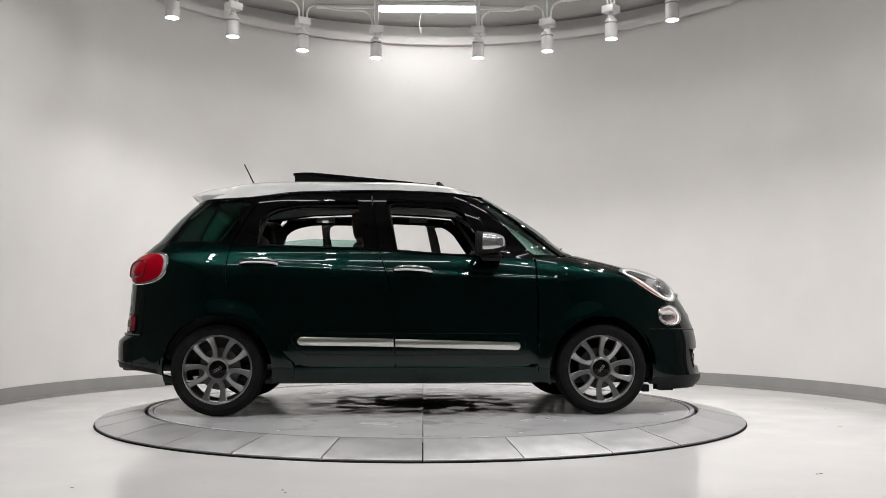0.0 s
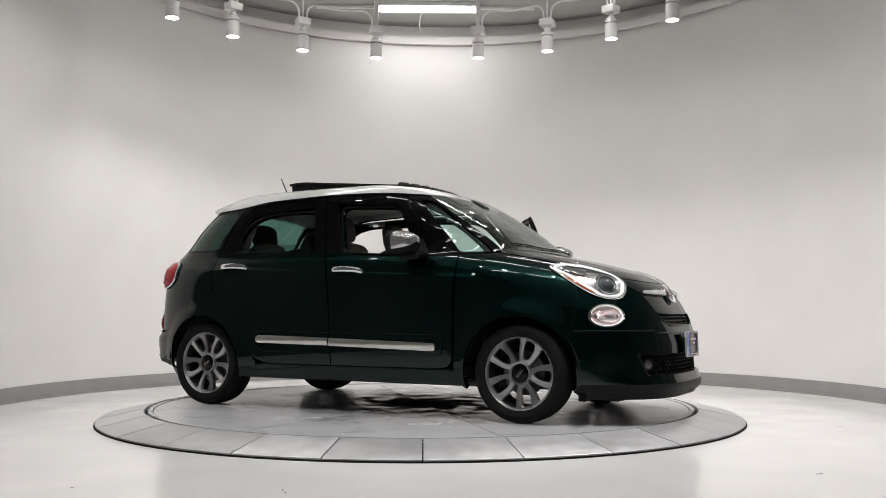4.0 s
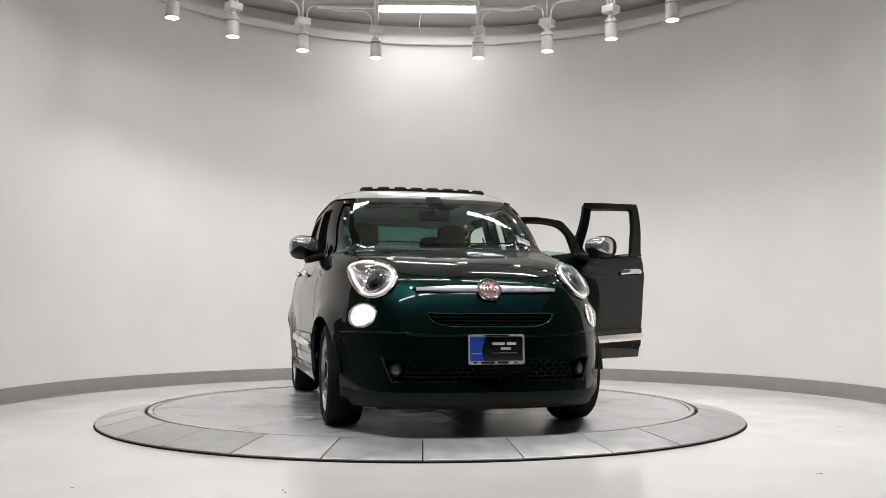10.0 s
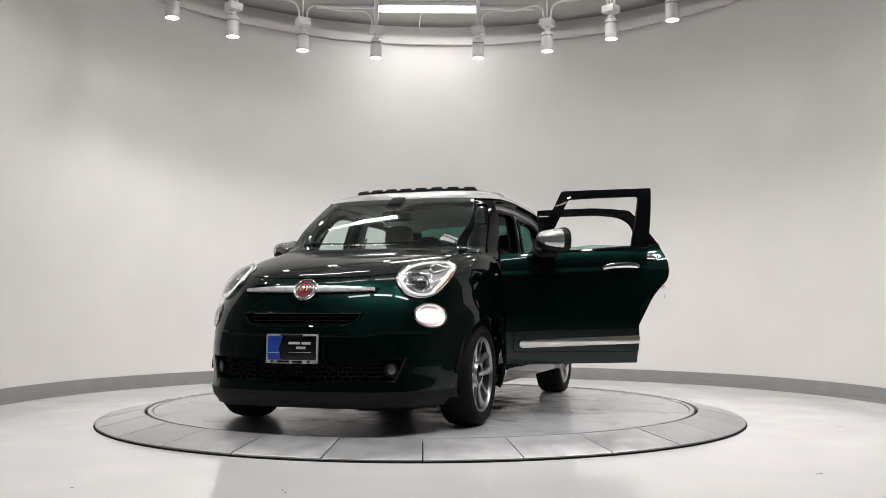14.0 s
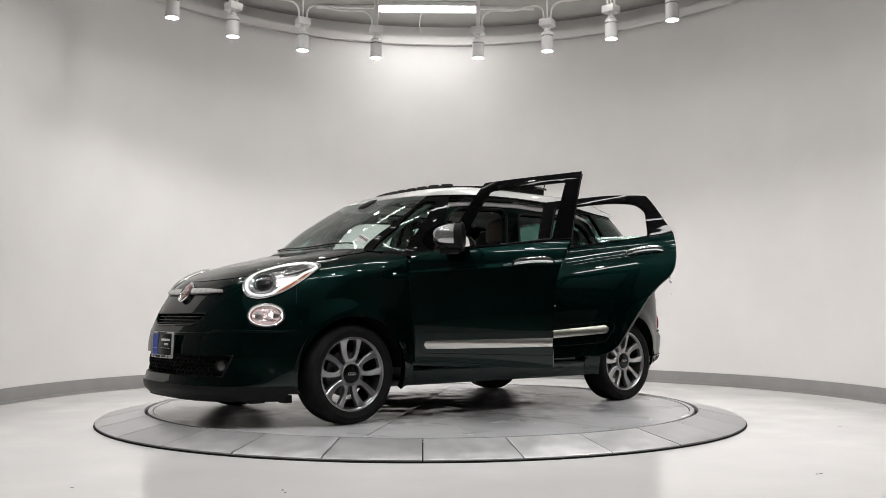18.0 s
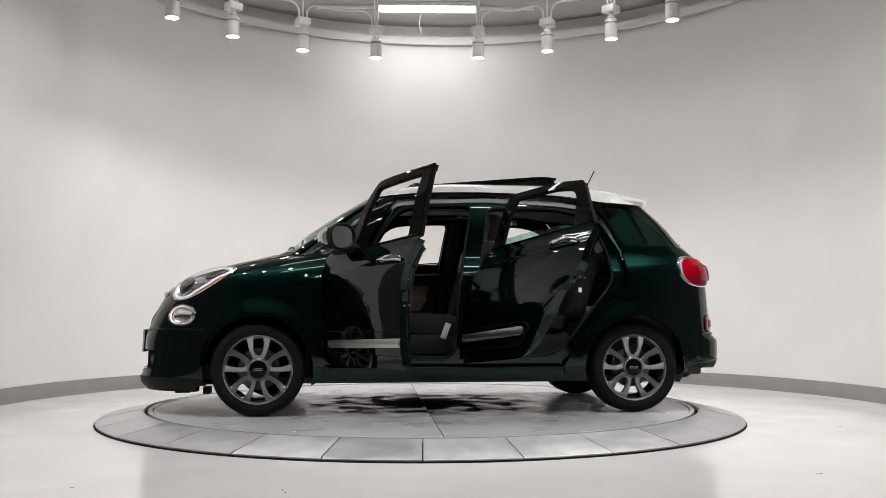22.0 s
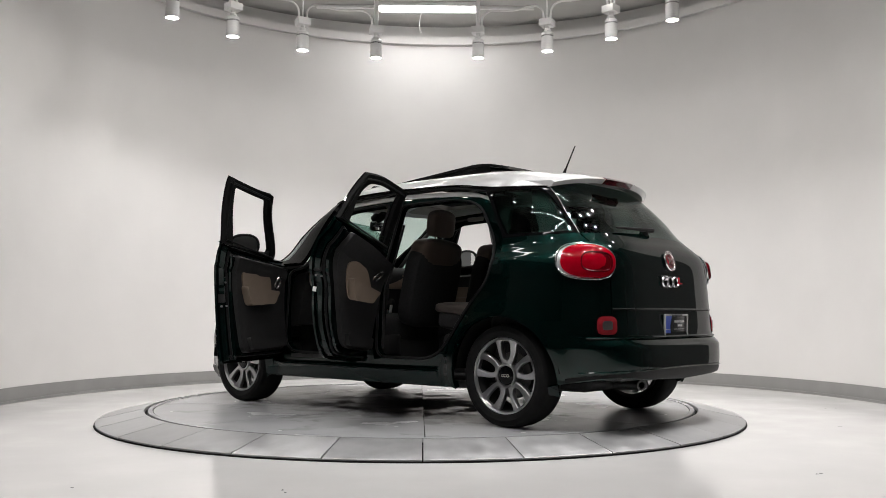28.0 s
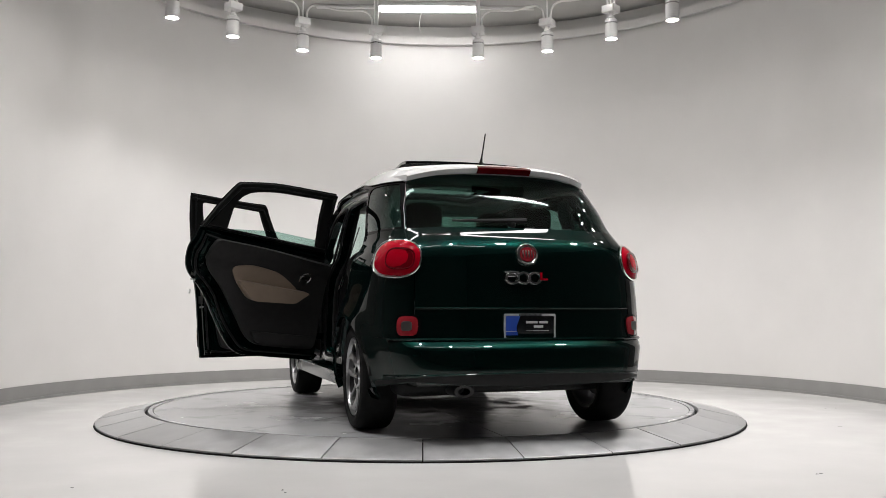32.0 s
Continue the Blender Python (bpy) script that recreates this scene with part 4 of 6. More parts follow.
def form_pose(a, b, way, off=0.0, s=1):
    q = onto([(a, b)], way)
    n = normals_at(q)[0]
    p = q[0] + n * off
    p[2] -= BODY_DROP
    if s < 0:
        p, n = p * np.array([1, -1, 1]), n * np.array([1, -1, 1])
    return facing(p, n)


def dome(r, h, n=28, rings=6, squash=1.0):
    prof = [(r * math.sin(math.pi / 2 * k / rings), h * math.cos(math.pi / 2 * k / rings)) for k in range(rings + 1)]
    V, F = lathe(prof, n)
    return [(x, y * squash, z) for x, y, z in V], F


def torus(R, r, n=32, m=8, squash=1.0):
    return tube([(R * math.cos(2 * math.pi * k / n), R * squash * math.sin(2 * math.pi * k / n), 0) for k in range(n)], r, m, True)


HEAD = curve([(33.5, 0.868), (36, 0.808), (41, 0.788), (47, 0.812), (53, 0.868), (59, 0.935), (63.5, 0.985), (61.5, 1.005), (55, 1.007), (47, 0.995), (39, 0.962), (34.5, 0.918)], 4, True)
DAY = ellipse(44.2, 0.686, 6.3, 0.069, -4, 32, unit=0.0155)
TAIL = ellipse(43.3, 1.001, 9.1, 0.102, 6, 40, 2.5, unit=0.0155)
TAIL_IN = ellipse(42.6, 1.000, 8.3, 0.094, 6, 40, 2.5, unit=0.0155)
LOW_RED = ellipse(37.6, 0.628, 3.1, 0.054, 0, 32, 3.6)


def scaled(outline, f, c=None, g=None):
    cx = c[0] if c else sum(p[0] for p in outline) / len(outline)
    cz = c[1] if c else sum(p[1] for p in outline) / len(outline)
    return [(cx + (x - cx) * f, cz + (z - cz) * (g or f)) for x, z in outline]


def lamp_bowl():
    """A deep bowl that opens forwards through the bumper, with its wall running out to the skin."""
    p = Vector(on_form([(44.2, 0.686)], "nose")[0])
    f, n, V, F = 0.020, 40, [], []
    v = p - Vector((0.135, 0, 0))
    BULB_AT[:] = [v.x + f, v.y, v.z]
    rows = [0.0005, 0.012, 0.024, 0.036, 0.048, 0.058, 0.066]
    for k in range(n):
        a = 2 * math.pi * k / n
        c, d = math.cos(a), math.sin(a) * 0.94
        for r in rows:
            V.append((v.x + r * r / (4 * f), v.y + r * c, v.z + r * d))
        y, z = v.y + 0.067 * c, v.z + 0.067 * d
        edge = float(meet(np.array([[1.2, y, z + BODY_DROP]]), np.array([[1.0, 0, 0]]), 1.2)[0][0])
        V.append((max(edge - 0.006, V[-1][0] + 0.002), y, z))
    L = len(rows) + 1
    for k in range(n):
        a, b = k * L, ((k + 1) % n) * L
        for j in range(L - 1):
            F.append((a + j, a + j + 1, b + j + 1, b + j))
    return V, F


BULB_AT = [0, 0, 0]


def build_front():
    for s in (1, -1):
        def g(geo):
            return geo if s > 0 else flip_y(geo)
        lamp = part("headlight", g(panel(HEAD, "nose", off=0.002, th=0.02, cell=(1.6, 0.02))), M_REFLECTOR, car, "oval headlight with a white light ring")
        part("bezel", g(bead(HEAD, "nose", 0.008, 0.006)), M_CHROME, lamp, "chrome rim")
        c = (46.5, 0.905)
        ring = [scaled([p], 0.74 if 13 <= k <= 21 else (0.80 if k in (12, 22) else 0.89), c)[0] for k, p in enumerate(HEAD)]
        part("light_ring", g(bead(ring, "nose", 0.012, 0.0098, 0.6)), M_RING, lamp, "white light ring, lit")
        part("turn_signal", g(panel([scaled([p], 0.975, c)[0] for p in HEAD[12:22]] + [scaled([p], 0.80, c)[0] for p in HEAD[21:11:-1]], "nose", off=0.008, th=0.006, cell=(1.6, 0.02))), M_AMBER, lamp, "amber turn signal")
        part("light_bar", g(panel(ellipse(53.5, 0.965, 5.0, 0.016, 16, 24, 3, unit=0.0155), "nose", off=0.010, th=0.006, cell=(1.6, 0.02))), M_DARKMETAL, lamp, "grey inner bracket")
        part("bar_edge", g(bead(ellipse(53.5, 0.965, 5.2, 0.018, 16, 24, 3, unit=0.0155), "nose", 0.012, 0.005, 0.7)), M_CHROME, lamp)
        m = form_pose(41.6, 0.878, "nose", 0.004, s)
        part("bowl", moved(lathe([(0.084, 0.010), (0.080, 0.016), (0.060, 0.004), (0.050, 0.002)], 36), m), M_REFLECTOR, lamp, "bright bowl round the projector")
        part("projector", moved(dome(0.050, 0.026), m), M_ROOFGLASS, lamp, "dark projector lens")
        part("projector_ring", moved(torus(0.058, 0.004), m @ Matrix.Translation((0, 0, 0.010))), M_PLASTIC, lamp)
        cover = part("lens_cover", g(panel(scaled(HEAD, 0.985), "nose", off=0.020, th=0.003, cell=(1.6, 0.02), bulge=((47, 0.90), (17, 0.14), 0.016))), M_LENS, lamp, "clear lens cover")
        cover.visible_shadow = False
        day = part("running_light", g(lamp_bowl()), M_BOWL, car, "round lower lamp with a bright reflector, lit")
        part("bezel", g(bead(scaled(DAY, 0.98), "nose", 0.003, 0.006)), M_CHROME, day)
        part("light_ring", g(bead(scaled(DAY, 0.89), "nose", -0.002, 0.0042, 0.7)), M_RING, day, "white light ring, lit")
        part("bulb", g(moved(dome(0.010, 0.012), Matrix.Translation(BULB_AT) @ Matrix.Rotation(radians(90), 4, "Y"))), M_DRL, day, "small glowing bulb")
        part("inner_rim", g(bead(scaled(DAY, 0.74), "nose", -0.010, 0.0035, 0.7)), M_PINK, day, "pale pink inner rim")
        cv = part("lens_cover", g(panel(scaled(DAY, 0.98), "nose", off=0.012, th=0.003, cell=(1.6, 0.02), bulge=((44.2, 0.686), (7, 0.08), 0.012))), M_LENS, day)
        cv.visible_shadow = False
        fm = form_pose(30.3, 0.383, "nose", -0.012, s)
        fog = part("fog_lamp", moved(lathe([(0.036, -0.03), (0.038, 0.004), (0.031, 0.006), (0.028, -0.004), (0, -0.006)], 24), fm), M_PLASTIC, car)
        part("lens", moved(dome(0.028, 0.008), fm), M_DISCROTOR, fog, "clear fog lamp lens")
        rep = part("side_indicator", moved(dome(0.016, 0.008, 20, 4, 0.62), form_pose(0.88, 0.953, "side", 0.001, s) @ Matrix.Rotation(radians(15), 4, "Z")), M_CHROME, car, "small clear side indicator")
        part("bulb", moved(dome(0.008, 0.011, 14, 4, 0.62), form_pose(0.88, 0.953, "side", 0.001, s)), M_RING, rep)
    # chrome bar with badge
    up = [(a, 0.849 - 0.00002 * a * a) for a in np.linspace(-25.5, 25.5, 31)]
    lo = [(a, 0.817 + 0.00001 * a * a) for a in np.linspace(25.5, -25.5, 31)]
    slot = [(a, z + 0.010) for a, z in up] + [(27.2, 0.838)] + [(a, z - 0.010) for a, z in lo] + [(-27.2, 0.838)]
    part("bar_recess", panel(slot, "nose", off=0.0025, th=0.003, cell=(2, 0.012)), M_BLACK, car)
    part("chrome_bar", panel(up + lo, "nose", off=0.014, th=0.012, cell=(2, 0.012), bulge=((0, 0.836), (40, 0.02), 0.007)), M_FRAME, car, "slim chrome bar across the nose")
    build_badge(form_pose(0, 0.826, "nose", 0.016), 0.066)
    # lower intake: lattice, surround, plate
    bars = []
    for k in range(6):
        z = 0.325 + 0.023 * k
        bars.append(panel([(-28, z - 0.003), (28, z - 0.003), (28, z + 0.003), (-28, z + 0.003)], "nose", off=-0.022, th=0.012, cell=(4, 0.02)))
    for k in range(6):
        for j in range(20):
            a = -26 + 2.75 * j + (1.37 if k % 2 else 0)
            z = 0.325 + 0.023 * k
            if abs(a) < 27:
                bars.append(panel([(a - 0.22, z), (a + 0.22, z), (a + 0.22, z + 0.023), (a - 0.22, z + 0.023)], "nose", off=-0.022, th=0.010, cell=(4, 0.05)))
    part("grille_mesh", join(*bars), M_GAP, car, "black lattice in the lower intake")
    part("intake_lip", bead(rounded([(-34.5, 0.447), (-31, 0.316), (31, 0.316), (34.5, 0.447)], 0.03), "nose", 0.0, 0.006), M_PLASTIC, car)
    part("grille_lip", bead(dense(GRILLE, (2, 0.02)), "nose", 0.0, 0.006), M_PAINT, car)
    crease = curve([(-56, 0.592), (-36, 0.594), (-27, 0.592), (-23, 0.580), (0, 0.576), (23, 0.580), (27, 0.592), (36, 0.594), (56, 0.592)], 8)
    part("bumper_crease", bead(crease, "nose", -0.001, 0.005, 0.6, False), M_PAINT, car)
    part("bumper_gap", bead([(a, z - 0.008) for a, z in crease], "nose", -0.001, 0.003, 0.6, False, 6), M_GAP, car)
    build_plate(Matrix.Translation((2.072, -0.002, 0.490)) @ Matrix.Rotation(radians(90), 4, "Z") @ Matrix.Rotation(radians(88), 4, "X"), 0.322, 0.166)
    part("plate_bracket", rbox((0.05, 0.22, 0.10), 0.01, at=(2.045, 0, 0.49)), M_PLASTIC, car)
    for y in (0.55, -0.55):
        part("under_tab", rbox((0.10, 0.12, 0.045), 0.006, at=(1.72, y, 0.165)), M_PLASTIC, car)
        part("under_tab", rbox((0.05, 0.10, 0.05), 0.006, at=(1.55, y * 1.15, 0.165)), M_PLASTIC, car)
    part("under_tray", rbox((0.7, 0.95, 0.02), 0.008, at=(1.45, 0, 0.20)), M_PLASTIC, car)
    # wipers at the foot of the windscreen
    for y0, y1 in ((0.52, -0.02), (-0.02, -0.50)):
        pts = [(level_line(1.15, 0, 80, 40)[0][0] - 0.02 - 0.10 * (y / 0.7) ** 2, y) for y in np.linspace(y0, y1, 9)]
        part("wiper", tube(on_form(pts, "top", 0.006), 0.005, 6), M_PLASTIC, car)
    # sticker inside the windscreen
    sheet_p = panel([(0.955, 0.49), (0.945, 0.585), (0.890, 0.595), (0.900, 0.50)], "top", off=0.004, th=0.002)
    st = part("sticker", sheet_p, M_PAPER, car, "white sticker with dark marks on the windscreen")
    marks = [panel([(0.906, y + 0.014), (0.906, y + 0.022), (0.924, y + 0.022), (0.924, y + 0.014)], "top", off=0.0055, th=0.001) for y in (0.487, 0.503, 0.517, 0.536, 0.552, 0.567)]
    part("marks", join(*marks), M_GAP, st)


def build_badge(m, r):
    b = part("badge", moved(join(torus(r, r * 0.14, 40), lathe([(0, 0), (r, 0), (r, -0.012), (0, -0.012)], 36)), m), M_CHROME, car, "round red badge with a chrome rim")
    part("badge_face", moved(lathe([(0, 0.005), (r * 0.72, 0.004), (r * 0.76, 0.0)], 36), m), M_BADGE, b)
    bars = [rbox((r * 0.15, r * 0.7, 0.004), 0.001, at=(r * x, 0, 0.007)) for x in (-0.45, -0.15, 0.15, 0.45)]
    part("badge_bars", moved(join(*bars), m), M_CHROME, b)


def build_plate(m, w, h):
    """A plate in its frame: x across, y up, z outwards."""
    base = part("number_plate", moved(rbox((w - 0.006, h - 0.006, 0.006), 0.002), m), M_PLATE, car, "black plate with a blue field and bars")
    outer, inner = rounded([(-w / 2, -h / 2), (w / 2, -h / 2), (w / 2, h / 2), (-w / 2, h / 2)], 0.012), rounded([(-w / 2 + 0.008, -h / 2 + 0.020), (w / 2 - 0.008, -h / 2 + 0.020), (w / 2 - 0.008, h / 2 - 0.012), (-w / 2 + 0.008, h / 2 - 0.012)], 0.008)
    pts, faces = sheet(outer, (0.03, 0.03), [inner])
    q = [np.array([x, y, 0.010]) for x, y in pts]
    part("plate_frame", moved(thick(q, [np.array([0, 0, 1.0])] * len(q), faces, 0.012), m), M_FRAME, base, "bright metal frame")
    pts, faces = sheet(rounded([(-w / 2 + 0.010, -h / 2 + 0.020), (-w * 0.22, -h / 2 + 0.020), (-w * 0.26, 0.0), (-w * 0.19, h / 2 - 0.012), (-w / 2 + 0.010, h / 2 - 0.012)], 0.004), (0.03, 0.03))
    q = [np.array([x, y, 0.0052]) for x, y in pts]
    part("blue_field", moved(thick(q, [np.array([0, 0, 1.0])] * len(q), faces, 0.002), m), M_BLUE, base)
    bars = [rbox((w * bw, h * 0.085, 0.002), 0, at=(w * bx, h * bz, 0.0045)) for bw, bx, bz in ((0.22, 0.04, 0.19), (0.17, 0.27, 0.19), (0.18, 0.17, 0.03))]
    bars += [rbox((w * 0.20, h * 0.02, 0.002), 0, at=(-w * 0.36, -h * 0.14, 0.0062)), rbox((w * 0.44, h * 0.012, 0.002), 0, at=(w * 0.15, -h * 0.12, 0.0045))]
    for b in bars:
        part("plate_bar", moved(b, m), M_BAR, base)
    for bw, bh, bx, by in ((0.24, 0.065, -0.16, -h / 2 + 0.011), (0.20, 0.065, 0.11, -h / 2 + 0.011), (0.05, 0.05, -0.38, -h / 2 + 0.011), (0.05, 0.05, 0.34, -h / 2 + 0.011), (0.44, 0.05, 0, h / 2 - 0.007)):
        part("frame_bar", moved(rbox((w * bw, h * bh, 0.002), 0, at=(w * bx, by, 0.0105)), m), M_PLATE, base)


def build_rear():
    for s in (1, -1):
        def g(geo):
            return geo if s > 0 else flip_y(geo)
        lamp = part("tail_light", g(panel(TAIL, "tail", off=0.010, th=0.02, cell=(1.6, 0.02))), M_FRAME, car, "oval red tail light with a chrome rim")
        part("lens", g(panel(TAIL_IN, "tail", off=0.016, th=0.01, cell=(1.6, 0.02), bulge=((42.0, 1.0), (8.5, 0.1), 0.018))), M_RED, lamp, "glossy red lens")
        part("inner_ring", g(bead(scaled(ellipse(40.2, 0.992, 4.4, 0.052, 4, 32, 3, unit=0.0155), 1.0), "tail", 0.030, 0.006, 0.7)), M_REDDARK, lamp)
        part("inner_lens", g(panel(ellipse(40.2, 0.992, 4.0, 0.047, 4, 30, 3, unit=0.0155), "tail", off=0.029, th=0.006, cell=(1.6, 0.02))), M_REDDARK, lamp, "darker red inner lens")
        part("rim", g(bead(TAIL, "tail", 0.010, 0.007)), M_CHROME, lamp)
        low = part("rear_fog_light", g(panel(scaled(LOW_RED, 1.22), "tail", off=0.003, th=0.01, cell=(1.6, 0.02))), M_BLACK, car, "square red lamp in a black recess")
        part("lens", g(panel(LOW_RED, "tail", off=0.008, th=0.008, cell=(1.6, 0.02), bulge=((37.6, 0.628), (4, 0.065), 0.010))), M_ROSE, low, "pale red lens")
        part("window", g(panel(scaled(LOW_RED, 0.5), "tail", off=0.018, th=0.004, cell=(1.6, 0.02))), M_DISCROTOR, low, "clear inner window")
    m = form_pose(0, 1.028, "tail", 0.008)
    build_badge(m, 0.058)
    # chrome model lettering as plain shapes
    ch = [moved(torus(0.037, 0.0075, 24, 6, 0.8), form_pose(a, 0.896, "tail", 0.010)) for a in (5.6, 1.5, -2.6)]
    ch.append(moved(rbox((0.085, 0.013, 0.010), 0.003), form_pose(6.0, 0.928, "tail", 0.008)))
    ch.append(moved(rbox((0.060, 0.012, 0.010), 0.003), form_pose(6.4, 0.908, "tail", 0.008)))
    part("model_badge", join(*ch), M_CHROME, car, "chrome badge of rings and bars")
    part("badge_accent", moved(join(rbox((0.012, 0.042, 0.010), 0.003, at=(-0.016, 0.004, 0)), rbox((0.046, 0.011, 0.010), 0.003, at=(0.002, -0.014, 0))), form_pose(-5.6, 0.902, "tail", 0.016)), M_RED, car)
    # crease above the plate, ledge under it
    for z, r, mt in ((0.728, 0.006, M_PAINT), (0.720, 0.0035, M_GAP)):
        part("tailgate_crease", bead([(a, z) for a in np.linspace(-35.6, 35.6, 40)], "tail", -0.001, r, 0.7, False), mt, car)
    part("plate_recess", panel(rounded([(-30, 0.568), (30, 0.568), (30, 0.712), (-30, 0.712)], 0.02), "tail", off=0.0015, th=0.003), M_PAINT, car)
    part("bumper_ledge", bead([(a, 0.556) for a in np.linspace(-44, 44, 48)], "tail", 0.001, 0.013, 0.7, False), M_PAINT, car)
    build_plate(Matrix.Translation((-2.118, 0.0, 0.612)) @ Matrix.Rotation(radians(-90), 4, "Z") @ Matrix.Rotation(radians(92), 4, "X"), 0.306, 0.152)
    part("plate_bracket", rbox((0.04, 0.2, 0.09), 0.01, at=(-2.098, 0, 0.612)), M_PLASTIC, car)
    part("bumper_crease", bead([(a, 0.375 - 0.00001 * a * a) for a in np.linspace(-46, 46, 44)], "tail", 0.002, 0.007, 0.6, False), M_PAINT, car)
    low = [(a, z + 0.004) for a, z in curve([(0, 0.297), (20, 0.31), (36, 0.325), (50, 0.292)], 6)]
    half = [(a, 0.378 - 0.000022 * a * a) for a in np.linspace(0, 50, 16)] + low[::-1]
    part("rear_valance", panel(half + [(-a, z) for a, z in reversed(half[1:-1])], "tail", off=0.004, th=0.006), M_PLASTIC, car, "black plastic lower valance")
    # rear wiper
    arm = on_form([(a, 1.218 + 0.0004 * a) for a in np.linspace(4, -27, 9)], "tail", 0.024)
    wiper = part("rear_wiper", tube([(p[0], -p[1], p[2]) for p in arm], [0.016, 0.016, 0.014, 0.012, 0.011, 0.010, 0.009, 0.008, 0.006], 8), M_PLASTIC, car)
    part("pivot", moved(dome(0.028, 0.030), form_pose(2.5, 1.213, "tail", 0.0)), M_PLASTIC, wiper)
    # roof spoiler with the high brake light
    V, F, n = [], [], 31
    for k in range(n):
        y = -0.63 + 1.26 * k / (n - 1)
        u = abs(y) / 0.63
        x1, z1, yt = -1.735 + 0.13 * u ** 3, 1.567 - 0.050 * u ** 2.4, y * (1 - 0.09 * u * u)
        x0 = -1.40
        z0 = on_form([(x0, y)], "top", 0.0)[0][2] - 0.003
        ym = (y + yt) / 2
        zm = max((z0 + z1) / 2 + 0.014 * (1 - u ** 4), on_form([((x0 + x1) / 2, ym)], "top", 0.0)[0][2] + 0.003)
        V += [(x0, y, z0), ((x0 + x1) / 2, ym, zm), (x1 + 0.02, yt, z1 + 0.006), (x1, yt, z1 - 0.008), (x1 + 0.03, yt, z1 - 0.034), (x0 - 0.05, y * 0.97, z0 - 0.05)]
    for k in range(n - 1):
        a, b = 6 * k, 6 * k + 6
        for j in range(6):
            F.append((a + j, b + j, b + (j + 1) % 6, a + (j + 1) % 6))
    F += [(0, 1, 2, 3, 4, 5), tuple(6 * (n - 1) + j for j in reversed(range(6)))]
    sp = part("roof_spoiler", (V, F), M_WHITE, car, "white roof spoiler lip", sharp=40)
    V, F = [], []
    for k in range(13):
        y = -0.17 + 0.34 * k / 12
        u = abs(y) / 0.63
        x1, z1 = -1.738 + 0.13 * u ** 3, 1.567 - 0.050 * u ** 2.4
        V += [(x1 + 0.022, y, z1 + 0.0075), (x1 - 0.004, y, z1 - 0.008), (x1 + 0.026, y, z1 - 0.037), (x1 + 0.06, y, z1 - 0.03)]
    for k in range(12):
        a, b = 4 * k, 4 * k + 4
        for j in range(4):
            F.append((a + j, b + j, b + (j + 1) % 4, a + (j + 1) % 4))
    F += [(0, 1, 2, 3), (51, 50, 49, 48)]
    part("brake_light", (V, F), M_REDDARK, sp, "dark red high brake light", sharp=30)
    # aerial
    aer = part("aerial", tube([(-1.30, 0, 1.655), (-1.305, 0, 1.676), (-1.318, 0, 1.70), (-1.39, 0, 1.842)], [0.016, 0.010, 0.0055, 0.0045], 8), M_PLASTIC, car, "short black roof aerial")
    # exhaust
    ex = part("muffler", rbox((0.34, 0.46, 0.11), 0.05, 3, at=(-1.74, 0.47, 0.280)), M_PLASTIC, car, "dark muffler")
    part("tail_pipe", moved(lathe([(0.024, 0.0), (0.038, 0.0), (0.040, 0.16), (0.034, 0.16), (0.024, 0.0)], 20, "x"), Matrix.Translation((-2.08, 0.37, 0.262)) @ Matrix.Diagonal((1, 1.5, 0.85, 1))), M_DARKMETAL, ex, "dark exhaust tip")


